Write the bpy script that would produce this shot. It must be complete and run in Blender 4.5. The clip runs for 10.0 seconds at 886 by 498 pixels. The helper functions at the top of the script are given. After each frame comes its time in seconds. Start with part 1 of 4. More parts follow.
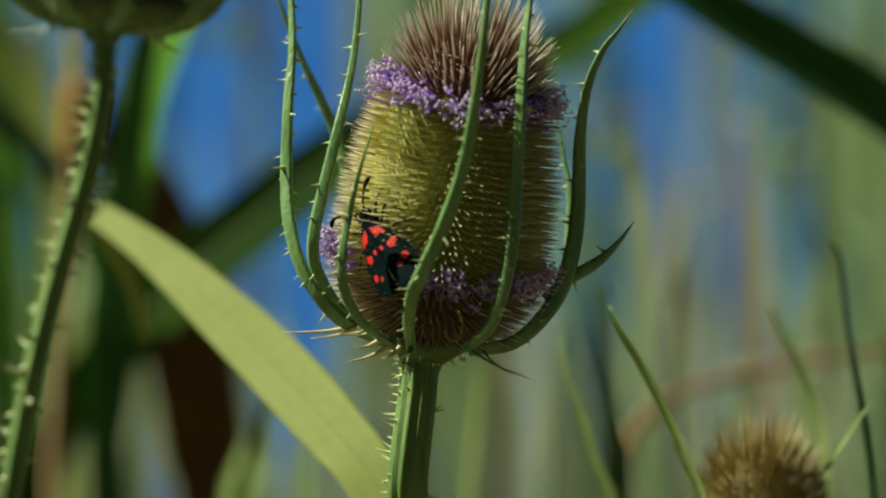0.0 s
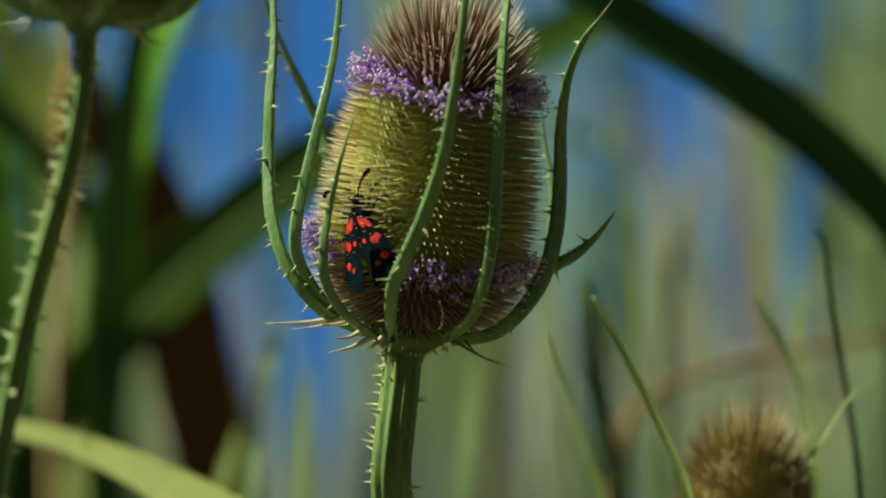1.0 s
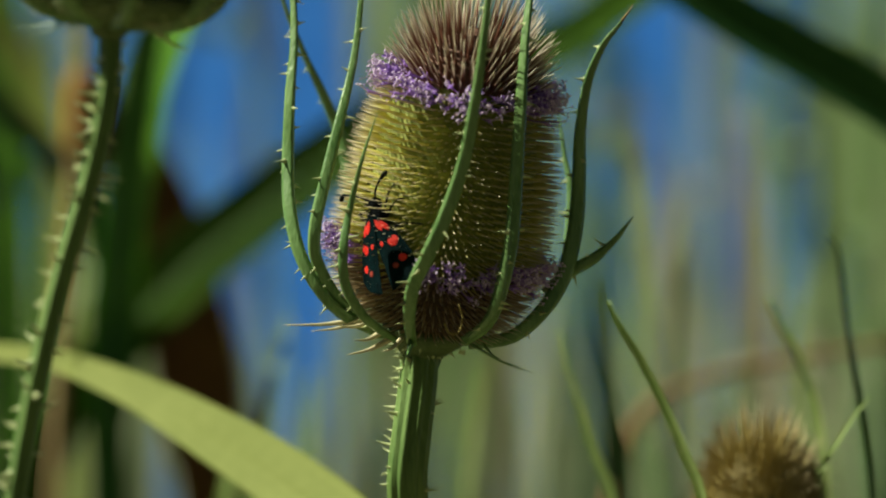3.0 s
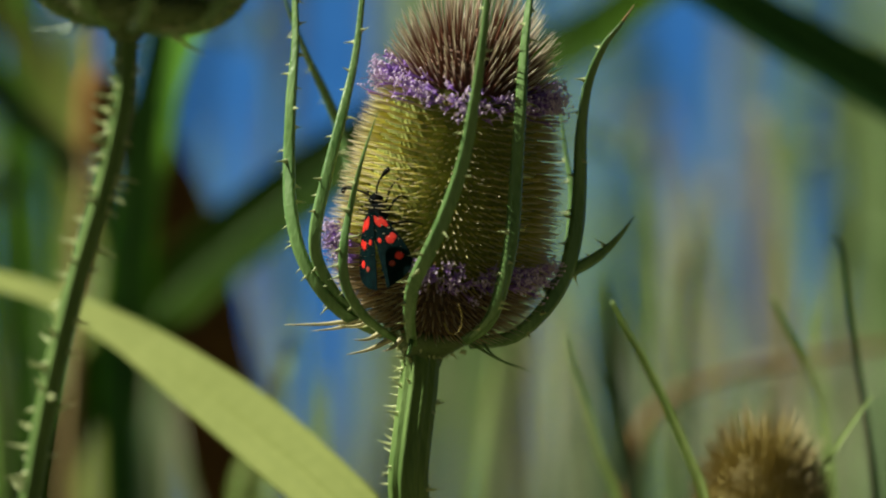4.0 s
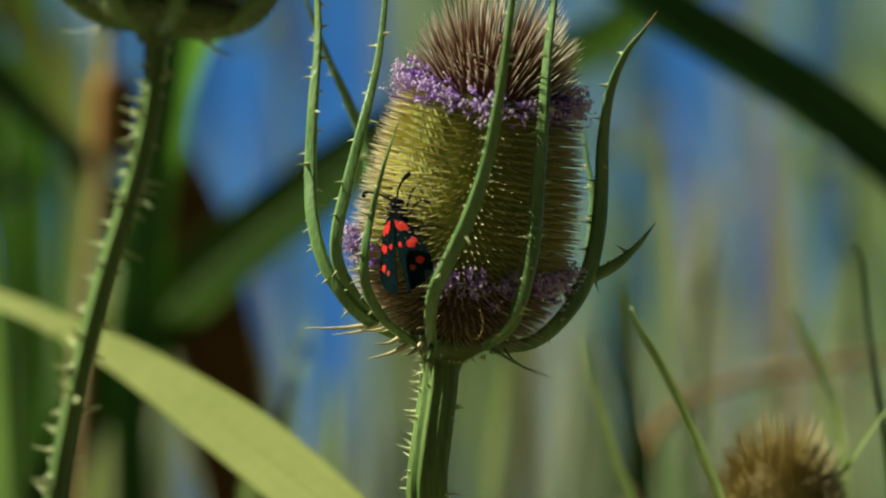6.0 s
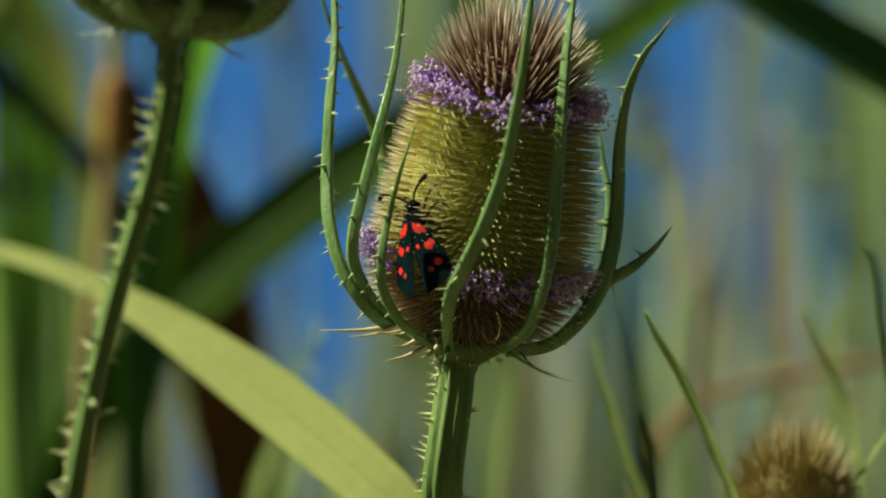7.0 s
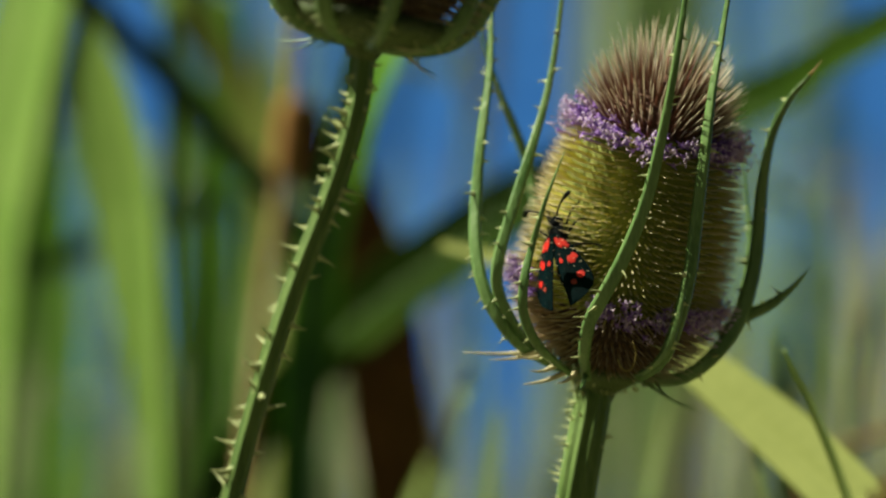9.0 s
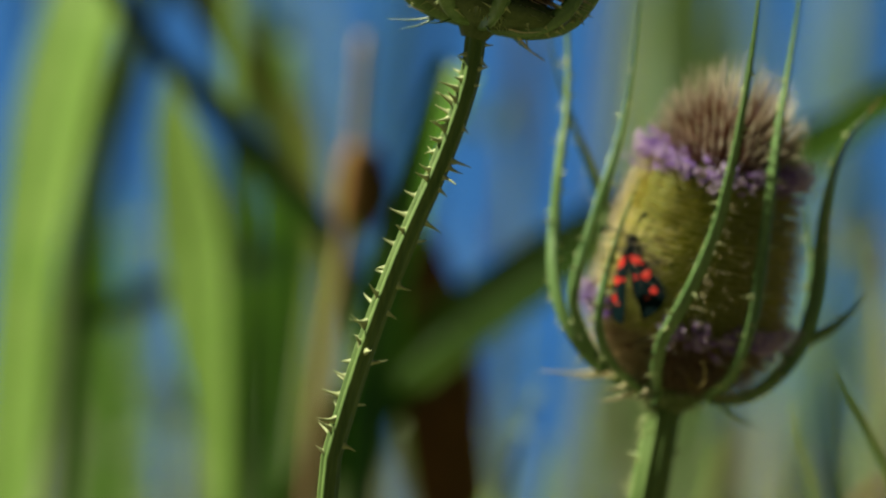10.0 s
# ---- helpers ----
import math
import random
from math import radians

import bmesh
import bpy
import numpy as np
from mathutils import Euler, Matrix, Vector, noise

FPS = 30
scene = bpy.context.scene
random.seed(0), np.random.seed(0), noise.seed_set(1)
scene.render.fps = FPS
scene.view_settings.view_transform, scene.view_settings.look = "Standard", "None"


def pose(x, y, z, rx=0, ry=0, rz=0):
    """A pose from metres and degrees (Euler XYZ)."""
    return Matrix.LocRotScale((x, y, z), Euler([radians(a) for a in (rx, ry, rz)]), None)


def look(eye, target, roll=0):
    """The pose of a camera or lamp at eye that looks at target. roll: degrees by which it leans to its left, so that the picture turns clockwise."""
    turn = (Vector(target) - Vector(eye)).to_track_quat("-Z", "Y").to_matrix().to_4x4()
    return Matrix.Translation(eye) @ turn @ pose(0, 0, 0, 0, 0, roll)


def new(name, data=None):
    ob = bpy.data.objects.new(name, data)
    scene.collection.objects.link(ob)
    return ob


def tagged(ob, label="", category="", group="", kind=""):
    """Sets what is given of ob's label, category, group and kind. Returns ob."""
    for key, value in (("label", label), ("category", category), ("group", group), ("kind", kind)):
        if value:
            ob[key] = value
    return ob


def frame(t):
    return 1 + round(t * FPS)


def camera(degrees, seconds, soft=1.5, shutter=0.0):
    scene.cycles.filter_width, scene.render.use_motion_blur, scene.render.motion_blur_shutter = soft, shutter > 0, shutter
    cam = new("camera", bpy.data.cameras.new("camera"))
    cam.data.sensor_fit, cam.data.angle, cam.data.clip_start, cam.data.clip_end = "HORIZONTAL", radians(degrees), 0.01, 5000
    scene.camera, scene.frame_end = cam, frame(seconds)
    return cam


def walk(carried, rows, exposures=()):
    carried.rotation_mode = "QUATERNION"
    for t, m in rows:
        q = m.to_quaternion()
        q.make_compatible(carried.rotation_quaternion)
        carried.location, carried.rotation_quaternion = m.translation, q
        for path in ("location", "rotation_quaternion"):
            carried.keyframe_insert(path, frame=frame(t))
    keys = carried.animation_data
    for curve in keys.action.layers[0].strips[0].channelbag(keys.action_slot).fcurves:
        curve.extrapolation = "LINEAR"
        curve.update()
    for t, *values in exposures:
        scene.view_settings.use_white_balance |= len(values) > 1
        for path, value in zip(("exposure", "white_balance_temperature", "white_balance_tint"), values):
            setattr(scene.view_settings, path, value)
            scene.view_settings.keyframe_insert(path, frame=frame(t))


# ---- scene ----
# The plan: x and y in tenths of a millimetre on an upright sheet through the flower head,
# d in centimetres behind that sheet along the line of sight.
TILT = radians(8)
RIGHT = Vector((1, 0, 0))
AWAY = Vector((0, math.cos(TILT), -math.sin(TILT)))
UP = Vector((0, math.sin(TILT), math.cos(TILT)))
CENTRE = Vector((0, 0, 1.45))
EYE = CENTRE - AWAY * 0.70


def spot(x, y, d=0.0):
    return EYE + (RIGHT * (x - 784) * 1e-4 - UP * (y - 441) * 1e-4 + AWAY * 0.70) * (70 + d) / 70


# ---- camera ----
cam = camera(12.783, 10.0, soft=2.0)
cam.data.dof.use_dof = True
cam.data.dof.focus_distance = 0.684
cam.data.dof.aperture_fstop = 9.0
cam.data.dof.aperture_blades = 9
walk(cam, [
    (0.0, pose(0.00288, -0.68573, 1.54640, 82.081, 0.431, 0.061)),
    (0.5, pose(0.00618, -0.68891, 1.54683, 81.992, 0.433, 0.211)),
    (1.0, pose(0.01050, -0.68865, 1.54680, 81.941, 0.799, 0.382)),
    (1.5, pose(0.00123, -0.68774, 1.54668, 82.025, -0.228, 0.111)),
    (2.0, pose(-0.00415, -0.69029, 1.54703, 81.977, -0.157, -0.417)),
    (3.5, pose(0.00795, -0.68887, 1.54684, 81.993, 0.354, 0.493)),
    (4.0, pose(0.00946, -0.69020, 1.54702, 81.988, 0.284, 0.650)),
    (4.5, pose(-0.00000, -0.69319, 1.54742, 82.000, -0.000, -0.000)),
    (5.0, pose(0.00478, -0.69542, 1.54774, 81.983, 0.152, 0.348)),
    (5.5, pose(0.00653, -0.69228, 1.54731, 82.018, -0.116, 0.664)),
    (7.0, pose(-0.00038, -0.68831, 1.54773, 82.009, -0.475, 0.481)),
    (7.5, pose(0.00211, -0.69192, 1.54777, 82.075, -0.657, 0.853)),
    (8.0, pose(0.01679, -0.69059, 1.54684, 82.164, -0.310, 2.153)),
    (8.5, pose(0.01391, -0.69722, 1.54752, 82.302, -1.671, 2.943)),
    (9.0, pose(0.01109, -0.70837, 1.54766, 82.564, -2.650, 3.778)),
    (9.5, pose(-0.00920, -0.73810, 1.53807, 83.667, -3.342, 2.377)),
    (10.0, pose(0.00126, -0.75121, 1.54166, 83.726, -3.004, 3.983)),
], exposures=[(0.0, 0.92, 6550, -6), (3.0, 0.92, 6700, -6), (5.5, 0.92, 6800, -6), (8.0, 0.96, 7100, -6), (10.0, 1.0, 7100, -6)])

# ---- sky, sun ----
world = bpy.data.worlds.new("summer_sky")
scene.world = world
world.use_nodes = True
wn = world.node_tree
sky = wn.nodes.new("ShaderNodeTexSky")
sky.sky_type = "NISHITA"
sky.sun_disc = False
sky.sun_elevation = radians(45.8)
sky.sun_rotation = radians(-78.5)
wn.links.new(sky.outputs[0], wn.nodes["Background"].inputs[0])
wn.nodes["Background"].inputs[1].default_value = 0.0055
sun = new("sun", bpy.data.lights.new("sun", "SUN"))
sun.data.energy = 5.0
sun.data.angle = radians(0.53)
sun.data.color = (1.0, 0.93, 0.80)
sun.matrix_world = look((-0.685, 0.14, 0.72), (0, 0, 0))


# ---- materials ----
def mat(name, c1, c2, scale, rough=0.55, bump=0.3, lets=0.0, stretch=(1, 1, 1), spec=0.4, veins=0.0, metal=0.0, coords="Object", ribs=0.55, tip=None):
    """c1 to c2 by two sizes of noise; lets: share of light that passes through, as in a leaf; veins: ribs across the UV's u;
    tip: a colour into which the spine passes along the UV's v, from where and to where."""
    m = bpy.data.materials.new(name)
    m.use_nodes = True
    nt = m.node_tree
    N, L = nt.nodes, nt.links
    bs = N["Principled BSDF"]
    tc = N.new("ShaderNodeTexCoord")
    mp = N.new("ShaderNodeMapping")
    mp.inputs["Scale"].default_value = stretch
    L.new(tc.outputs[coords], mp.inputs[0])
    big, fine = N.new("ShaderNodeTexNoise"), N.new("ShaderNodeTexNoise")
    big.inputs["Scale"].default_value, fine.inputs["Scale"].default_value = scale, scale * 7
    big.inputs["Detail"].default_value, fine.inputs["Detail"].default_value = 3, 2
    for n in (big, fine):
        L.new(mp.outputs[0], n.inputs["Vector"])
    mx = N.new("ShaderNodeMath")
    mx.operation = "MULTIPLY_ADD"
    mx.inputs[1].default_value = 0.45
    L.new(fine.outputs[0], mx.inputs[0])
    half = N.new("ShaderNodeMath")
    half.operation = "MULTIPLY"
    half.inputs[1].default_value = 0.62
    L.new(big.outputs[0], half.inputs[0])
    L.new(half.outputs[0], mx.inputs[2])
    rp = N.new("ShaderNodeValToRGB")
    rp.color_ramp.elements[0].position, rp.color_ramp.elements[1].position = 0.36, 0.70
    rp.color_ramp.elements[0].color, rp.color_ramp.elements[1].color = (*c1, 1), (*c2, 1)
    L.new(mx.outputs[0], rp.inputs[0])
    colour, height = rp.outputs[0], fine.outputs[0]
    if veins:
        uv = N.new("ShaderNodeMapping")
        uv.inputs["Scale"].default_value = (veins, 0.15, 1)
        L.new(tc.outputs["UV"], uv.inputs[0])
        wv = N.new("ShaderNodeTexNoise")
        wv.inputs["Scale"].default_value = 1.0
        wv.inputs["Detail"].default_value = 3
        L.new(uv.outputs[0], wv.inputs["Vector"])
        mixc = N.new("ShaderNodeMix")
        mixc.data_type, mixc.blend_type = "RGBA", "MULTIPLY"
        mixc.inputs["Factor"].default_value = ribs
        vr = N.new("ShaderNodeValToRGB")
        vr.color_ramp.elements[0].position, vr.color_ramp.elements[1].position = 0.35, 0.65
        vr.color_ramp.elements[0].color, vr.color_ramp.elements[1].color = (0.55, 0.6, 0.5, 1), (1.25, 1.2, 1.1, 1)
        L.new(wv.outputs[0], vr.inputs[0])
        L.new(colour, mixc.inputs["A"])
        L.new(vr.outputs[0], mixc.inputs["B"])
        colour, height = mixc.outputs["Result"], wv.outputs[0]
    if tip:
        sep = N.new("ShaderNodeSeparateXYZ")
        L.new(tc.outputs["UV"], sep.inputs[0])
        span = N.new("ShaderNodeMapRange")
        span.inputs["From Min"].default_value, span.inputs["From Max"].default_value = tip[1], tip[2]
        L.new(sep.outputs[1], span.inputs["Value"])
        mixt = N.new("ShaderNodeMix")
        mixt.data_type = "RGBA"
        mixt.inputs["B"].default_value = (*tip[0], 1)
        L.new(span.outputs[0], mixt.inputs["Factor"])
        L.new(colour, mixt.inputs["A"])
        colour = mixt.outputs["Result"]
    L.new(colour, bs.inputs["Base Color"])
    bs.inputs["Roughness"].default_value = rough
    bs.inputs["Metallic"].default_value = metal
    bs.inputs["Specular IOR Level"].default_value = spec
    if bump:
        bp = N.new("ShaderNodeBump")
        bp.inputs["Strength"].default_value = bump
        bp.inputs["Distance"].default_value = 0.0004
        L.new(height, bp.inputs["Height"])
        L.new(bp.outputs[0], bs.inputs["Normal"])
    if lets:
        tr = N.new("ShaderNodeBsdfTranslucent")
        L.new(colour, tr.inputs[0])
        ms = N.new("ShaderNodeMixShader")
        ms.inputs[0].default_value = lets
        L.new(bs.outputs[0], ms.inputs[1])
        L.new(tr.outputs[0], ms.inputs[2])
        L.new(ms.outputs[0], N["Material Output"].inputs[0])
    return m


STEM = mat("teasel_stem", (0.065, 0.125, 0.026), (0.155, 0.24, 0.066), 220, 0.5, 0.35, 0.06, (1, 1, 0.12))
BRACT = mat("teasel_bract", (0.060, 0.140, 0.032), (0.165, 0.275, 0.095), 260, 0.36, 0.35, 0.03, (1, 1, 0.2), 0.6)
CALYX = mat("calyx", (0.045, 0.075, 0.02), (0.10, 0.14, 0.045), 400, 0.6, 0.4)
BRACT_TIP = mat("bract_tip", (0.16, 0.09, 0.035), (0.30, 0.20, 0.08), 500, 0.6, 0.3)
PRICKLE = mat("prickle", (0.36, 0.44, 0.18), (0.58, 0.60, 0.34), 500, 0.5, 0.1, 0.15)
CORE = mat("head_core", (0.125, 0.15, 0.024), (0.25, 0.265, 0.048), 350, 0.7, 0.5)
SPINE = mat("spine", (0.48, 0.455, 0.095), (0.68, 0.61, 0.18), 300, 0.42, 0.0, 0.1, tip=((0.86, 0.74, 0.58), 0.30, 0.85))
CROWN = mat("crown_spine", (0.13, 0.050, 0.035), (0.27, 0.115, 0.072), 250, 0.4, 0.0, 0.3, tip=((0.93, 0.87, 0.73), 0.32, 0.84))
LOW_SPINE = mat("lower_spine", (0.30, 0.20, 0.11), (0.48, 0.36, 0.20), 300, 0.45, 0.0, 0.15, tip=((0.84, 0.76, 0.58), 0.35, 0.95))
# brown of the base, deepened for the shade between the lower spines
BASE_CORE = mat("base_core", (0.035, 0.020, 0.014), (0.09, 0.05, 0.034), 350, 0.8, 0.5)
CROWN_CORE = mat("crown_core", (0.085, 0.042, 0.030), (0.19, 0.095, 0.065), 350, 0.8, 0.5)
PETAL = mat("floret_petal", (0.25, 0.12, 0.50), (0.52, 0.32, 0.80), 700, 0.55, 0.0, 0.3)
ANTHER = mat("anther", (0.50, 0.36, 0.64), (0.80, 0.66, 0.86), 900, 0.6, 0.0, 0.2)
DRY = mat("dry_bristle", (0.24, 0.18, 0.048), (0.43, 0.345, 0.115), 300, 0.6, 0.0, 0.25, tip=((0.60, 0.51, 0.34), 0.45, 1.0))
BUD = mat("floret_bud", (0.66, 0.46, 0.68), (0.86, 0.74, 0.84), 600, 0.5, 0.1, 0.2)
LOWER = mat("straw_bract", (0.52, 0.46, 0.27), (0.76, 0.68, 0.46), 300, 0.5, 0.2, 0.15)
LEAF_Y = mat("yellow_green_leaf", (0.20, 0.235, 0.060), (0.245, 0.28, 0.080), 60, 0.6, 0.1, 0.3, veins=44, spec=0.08, ribs=0.18)
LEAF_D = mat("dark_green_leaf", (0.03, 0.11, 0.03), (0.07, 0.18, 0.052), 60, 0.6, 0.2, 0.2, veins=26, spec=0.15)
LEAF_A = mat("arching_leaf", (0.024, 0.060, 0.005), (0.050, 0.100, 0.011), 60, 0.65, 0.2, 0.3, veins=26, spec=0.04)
LEAF_G = mat("green_leaf", (0.075, 0.22, 0.017), (0.17, 0.37, 0.038), 50, 0.45, 0.2, 0.4, veins=22)
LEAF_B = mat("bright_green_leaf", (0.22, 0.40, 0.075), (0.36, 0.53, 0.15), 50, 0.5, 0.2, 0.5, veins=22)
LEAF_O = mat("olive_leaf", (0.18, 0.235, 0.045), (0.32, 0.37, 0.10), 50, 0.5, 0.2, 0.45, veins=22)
# leaf green darkened towards teal: the shade is put into this colour
LEAF_T = mat("teal_shade_painted_leaf", (0.018, 0.05, 0.035), (0.04, 0.09, 0.055), 50, 0.5, 0.2, 0.1, veins=22)
BROWN = mat("dead_leaf", (0.085, 0.038, 0.010), (0.21, 0.10, 0.03), 45, 0.7, 0.4, 0.3, veins=20)
TAN = mat("dry_stalk", (0.26, 0.175, 0.08), (0.44, 0.31, 0.15), 60, 0.65, 0.3, 0.05, (1, 1, 0.1))
CATTAIL = mat("cattail_felt", (0.24, 0.11, 0.03), (0.40, 0.21, 0.07), 300, 0.9, 0.6)
CATTAIL_D = mat("cattail_dark", (0.025, 0.013, 0.008), (0.07, 0.035, 0.015), 300, 0.9, 0.6)
BENT = mat("bent_stalk", (0.11, 0.060, 0.014), (0.22, 0.125, 0.04), 100, 0.8, 0.2)
GRASS = mat("grass_blade", (0.28, 0.41, 0.12), (0.47, 0.57, 0.22), 90, 0.45, 0.1, 0.5)
# the grass green again, darkened so that its colour holds the shade
GRASS_D = mat("grass_blade_shade_tone", (0.045, 0.11, 0.042), (0.10, 0.19, 0.07), 90, 0.5, 0.1, 0.3)
WING = mat("moth_wing", (0.0010, 0.004, 0.005), (0.002, 0.012, 0.014), 900, 0.5, 0.25, 0, (1, 1, 1), 0.035)
FUR = mat("moth_fur", (0.002, 0.003, 0.004), (0.006, 0.010, 0.012), 2500, 0.7, 1.0, spec=0.06)
RED = mat("moth_red", (0.50, 0.010, 0.008), (0.75, 0.03, 0.02), 1500, 0.4, 0.25)
RED_D = mat("moth_faded_red", (0.20, 0.016, 0.010), (0.34, 0.05, 0.03), 1500, 0.45, 0.25)
BLACK = mat("moth_limb", (0.002, 0.002, 0.002), (0.007, 0.006, 0.006), 1200, 0.5, 0.1, spec=0.08)
FARG = mat("far_reed_green", (0.19, 0.305, 0.115), (0.39, 0.505, 0.24), 8, 0.5, 0.0, 0.5)
FART = mat("far_reed_tan", (0.26, 0.28, 0.18), (0.42, 0.42, 0.29), 8, 0.6, 0.0, 0.5)
FARP = mat("pale_reed_leaf", (0.38, 0.36, 0.26), (0.55, 0.51, 0.38), 20, 0.6, 0.1, 0.5)
# darkened copy of the far reed green, with shade in its colour
FARD = mat("far_reed_shade_tone", (0.03, 0.065, 0.03), (0.08, 0.13, 0.05), 8, 0.5, 0.0, 0.2)
SOIL = mat("bank_soil", (0.05, 0.045, 0.022), (0.13, 0.12, 0.05), 3, 0.9, 0.5)


def water_material():
    m = mat("lake_water", (0.006, 0.060, 0.265), (0.028, 0.118, 0.37), 1.1, 0.3, 0.0, spec=0.2)
    N, L = m.node_tree.nodes, m.node_tree.links
    tc = next(n for n in N if n.type == "TEX_COORD")
    rip = N.new("ShaderNodeTexNoise")
    rip.inputs["Scale"].default_value, rip.inputs["Detail"].default_value = 6, 4
    bp = N.new("ShaderNodeBump")
    bp.inputs["Strength"].default_value, bp.inputs["Distance"].default_value = 0.8, 0.06
    L.new(tc.outputs["Object"], rip.inputs["Vector"])
    L.new(rip.outputs[0], bp.inputs["Height"])
    L.new(bp.outputs[0], N["Principled BSDF"].inputs["Normal"])
    return m


# ---- mesh helpers ----
def smooth_line(pts, n):
    """n rows through the points (any number of columns), gliding."""
    p = np.array([list(q) for q in pts], float)
    if len(p) == 2:
        p = np.array([p[0], (p[0] + p[1]) / 2, p[1]])
    e = np.vstack([2 * p[0] - p[1], p, 2 * p[-1] - p[-2]])
    res = []
    for s in np.linspace(0, len(p) - 1, n):
        i = min(int(s), len(p) - 2)
        u = s - i
        a, b, c, d = e[i:i + 4]
        res.append(0.5 * (2 * b + (c - a) * u + (2 * a - 5 * b + 4 * c - d) * u * u + (3 * b - a - 3 * c + d) * u ** 3))
    return np.array(res)


def unit(v):
    return v / (np.linalg.norm(v) + 1e-12)


class Geo:
    """Points, faces and their materials, gathered for one mesh."""

    def __init__(self):
        self.v, self.f, self.m, self.uv = [], [], [], []

    def add(self, verts, faces, mi=0, uvs=None):
        o = len(self.v)
        self.v += [tuple(float(c) for c in q) for q in verts]
        self.f += [tuple(i + o for i in q) for q in faces]
        self.m += [mi] * len(faces) if isinstance(mi, int) else list(mi)
        self.uv += [tuple(q) for q in (uvs if uvs is not None else [(0, 0)] * len(verts))]

    def tube(self, line, radii, n=8, mi=0, ridges=0, depth=0.0, ref=(0.3, 1.0, 0.1)):
        line = np.asarray(line, float)
        radii = np.broadcast_to(np.asarray(radii, float), (len(line),))
        vs, fs = [], []
        tang = np.gradient(line, axis=0)
        side = np.array(ref)
        for p, r, t in zip(line, radii, tang):
            t = unit(t)
            side = unit(side - t * (side @ t))
            up = np.cross(t, side)
            for k in range(n):
                a = 2 * math.pi * k / n
                rr = r * (1 + depth * math.cos(ridges * a)) if ridges else r
                vs.append(p + rr * (math.cos(a) * side + math.sin(a) * up))
        for i in range(len(line) - 1):
            for k in range(n):
                q = (k + 1) % n
                fs.append((i * n + k, i * n + q, i * n + n + q, i * n + n + k))
        fs.append(tuple(range(n))[::-1])
        fs.append(tuple((len(line) - 1) * n + k for k in range(n)))
        self.add(vs, fs, mi)

    def spike(self, p, way, length, r, side=None, wide=1.0, bend=None, mats=(0, 1), cut=0.45):
        """A thin three-sided thorn in two lengths; bend: the way to which its point curves."""
        way = unit(np.asarray(way, float))
        s = np.array((0.31, 0.52, 0.79)) if side is None else np.asarray(side, float)
        s = unit(s - way * (s @ way))
        u = np.cross(way, s)
        b = np.zeros(3) if bend is None else np.asarray(bend, float)
        p = np.asarray(p, float)
        mid, tip = p + way * length * cut + b * length * cut * cut, p + way * length + b * length
        vs = []
        for c, k in ((p, 1.0), (mid, 0.62)):
            for a in (0.5, 2.6, 4.7):
                vs.append(c + r * k * (math.cos(a) * s * wide + math.sin(a) * u))
        vs.append(tip)
        fs = [(0, 1, 4, 3), (1, 2, 5, 4), (2, 0, 3, 5), (3, 4, 6), (4, 5, 6), (5, 3, 6)]
        self.add(vs, fs, [mats[0]] * 3 + [mats[1]] * 3, [(0, 0)] * 3 + [(0, cut)] * 3 + [(0, 1)])

    def blade(self, line, widths, face, thick=0.0003, fold=0.12, mi=0):
        """A long leaf: a line in space, its width along it, and the way its face looks."""
        line = np.asarray(line, float)
        tang = np.gradient(line, axis=0)
        vs, fs, uv = [], [], []
        face = np.broadcast_to(np.asarray(face, float), line.shape)
        for i, (p, w, t, fc) in enumerate(zip(line, widths, tang, face)):
            t = unit(t)
            s = unit(np.cross(t, fc))
            nrm = np.cross(s, t)
            for k, (a, h) in enumerate(((-1, fold), (-0.94, fold * 0.9), (0, 0), (0.94, fold * 0.9), (1, fold))):
                vs.append(p + s * w * 0.5 * a + nrm * w * h)
                uv.append((k / 4, i / 6))
            for k, (a, h) in enumerate(((1, fold), (0, -0.02), (-1, fold))):
                vs.append(p + s * w * 0.48 * a + nrm * (w * h - thick))
                uv.append((1 - k / 2, i / 6))
        for i in range(len(line) - 1):
            for k in range(8):
                q = (k + 1) % 8
                fs.append((i * 8 + k, i * 8 + q, i * 8 + 8 + q, i * 8 + 8 + k))
        fs.append(tuple(range(8))[::-1])
        fs.append(tuple((len(line) - 1) * 8 + k for k in range(8)))
        self.add(vs, fs, mi, uv)

    def mesh(self, name, mats, origin=(0, 0, 0), soft=True):
        me = bpy.data.meshes.new(name)
        o = np.array(origin)
        me.from_pydata([tuple(np.array(q) - o) for q in self.v], [], self.f)
        for m in mats:
            me.materials.append(m)
        me.polygons.foreach_set("material_index", self.m)
        me.polygons.foreach_set("use_smooth", [soft] * len(self.f))
        lay = me.uv_layers.new(name="UVMap")
        for lp, d in zip(me.loops, lay.data):
            d.uv = self.uv[lp.vertex_index]
        me.update()
        return me


def top_of(ob):
    while ob.parent:
        ob = ob.parent
    return ob


def part(name, geo, mats, parent, label="", kind="", soft=True):
    """One mesh under a thing or a part; geo is in the world's metres."""
    ob = new(name, geo.mesh(name, mats, top_of(parent).location, soft))
    ob.parent = parent
    return tagged(ob, label, kind=kind)


def thing(name, geo, mats, origin, label, category, group="", kind=""):
    ob = new(name, geo.mesh(name, mats, origin))
    ob.location = origin
    return tagged(ob, label, category, group, kind)


def root(name, origin, label, category, group=""):
    ob = new(name)
    ob.empty_display_size = 0.02
    ob.location = origin
    return tagged(ob, label, category, group)


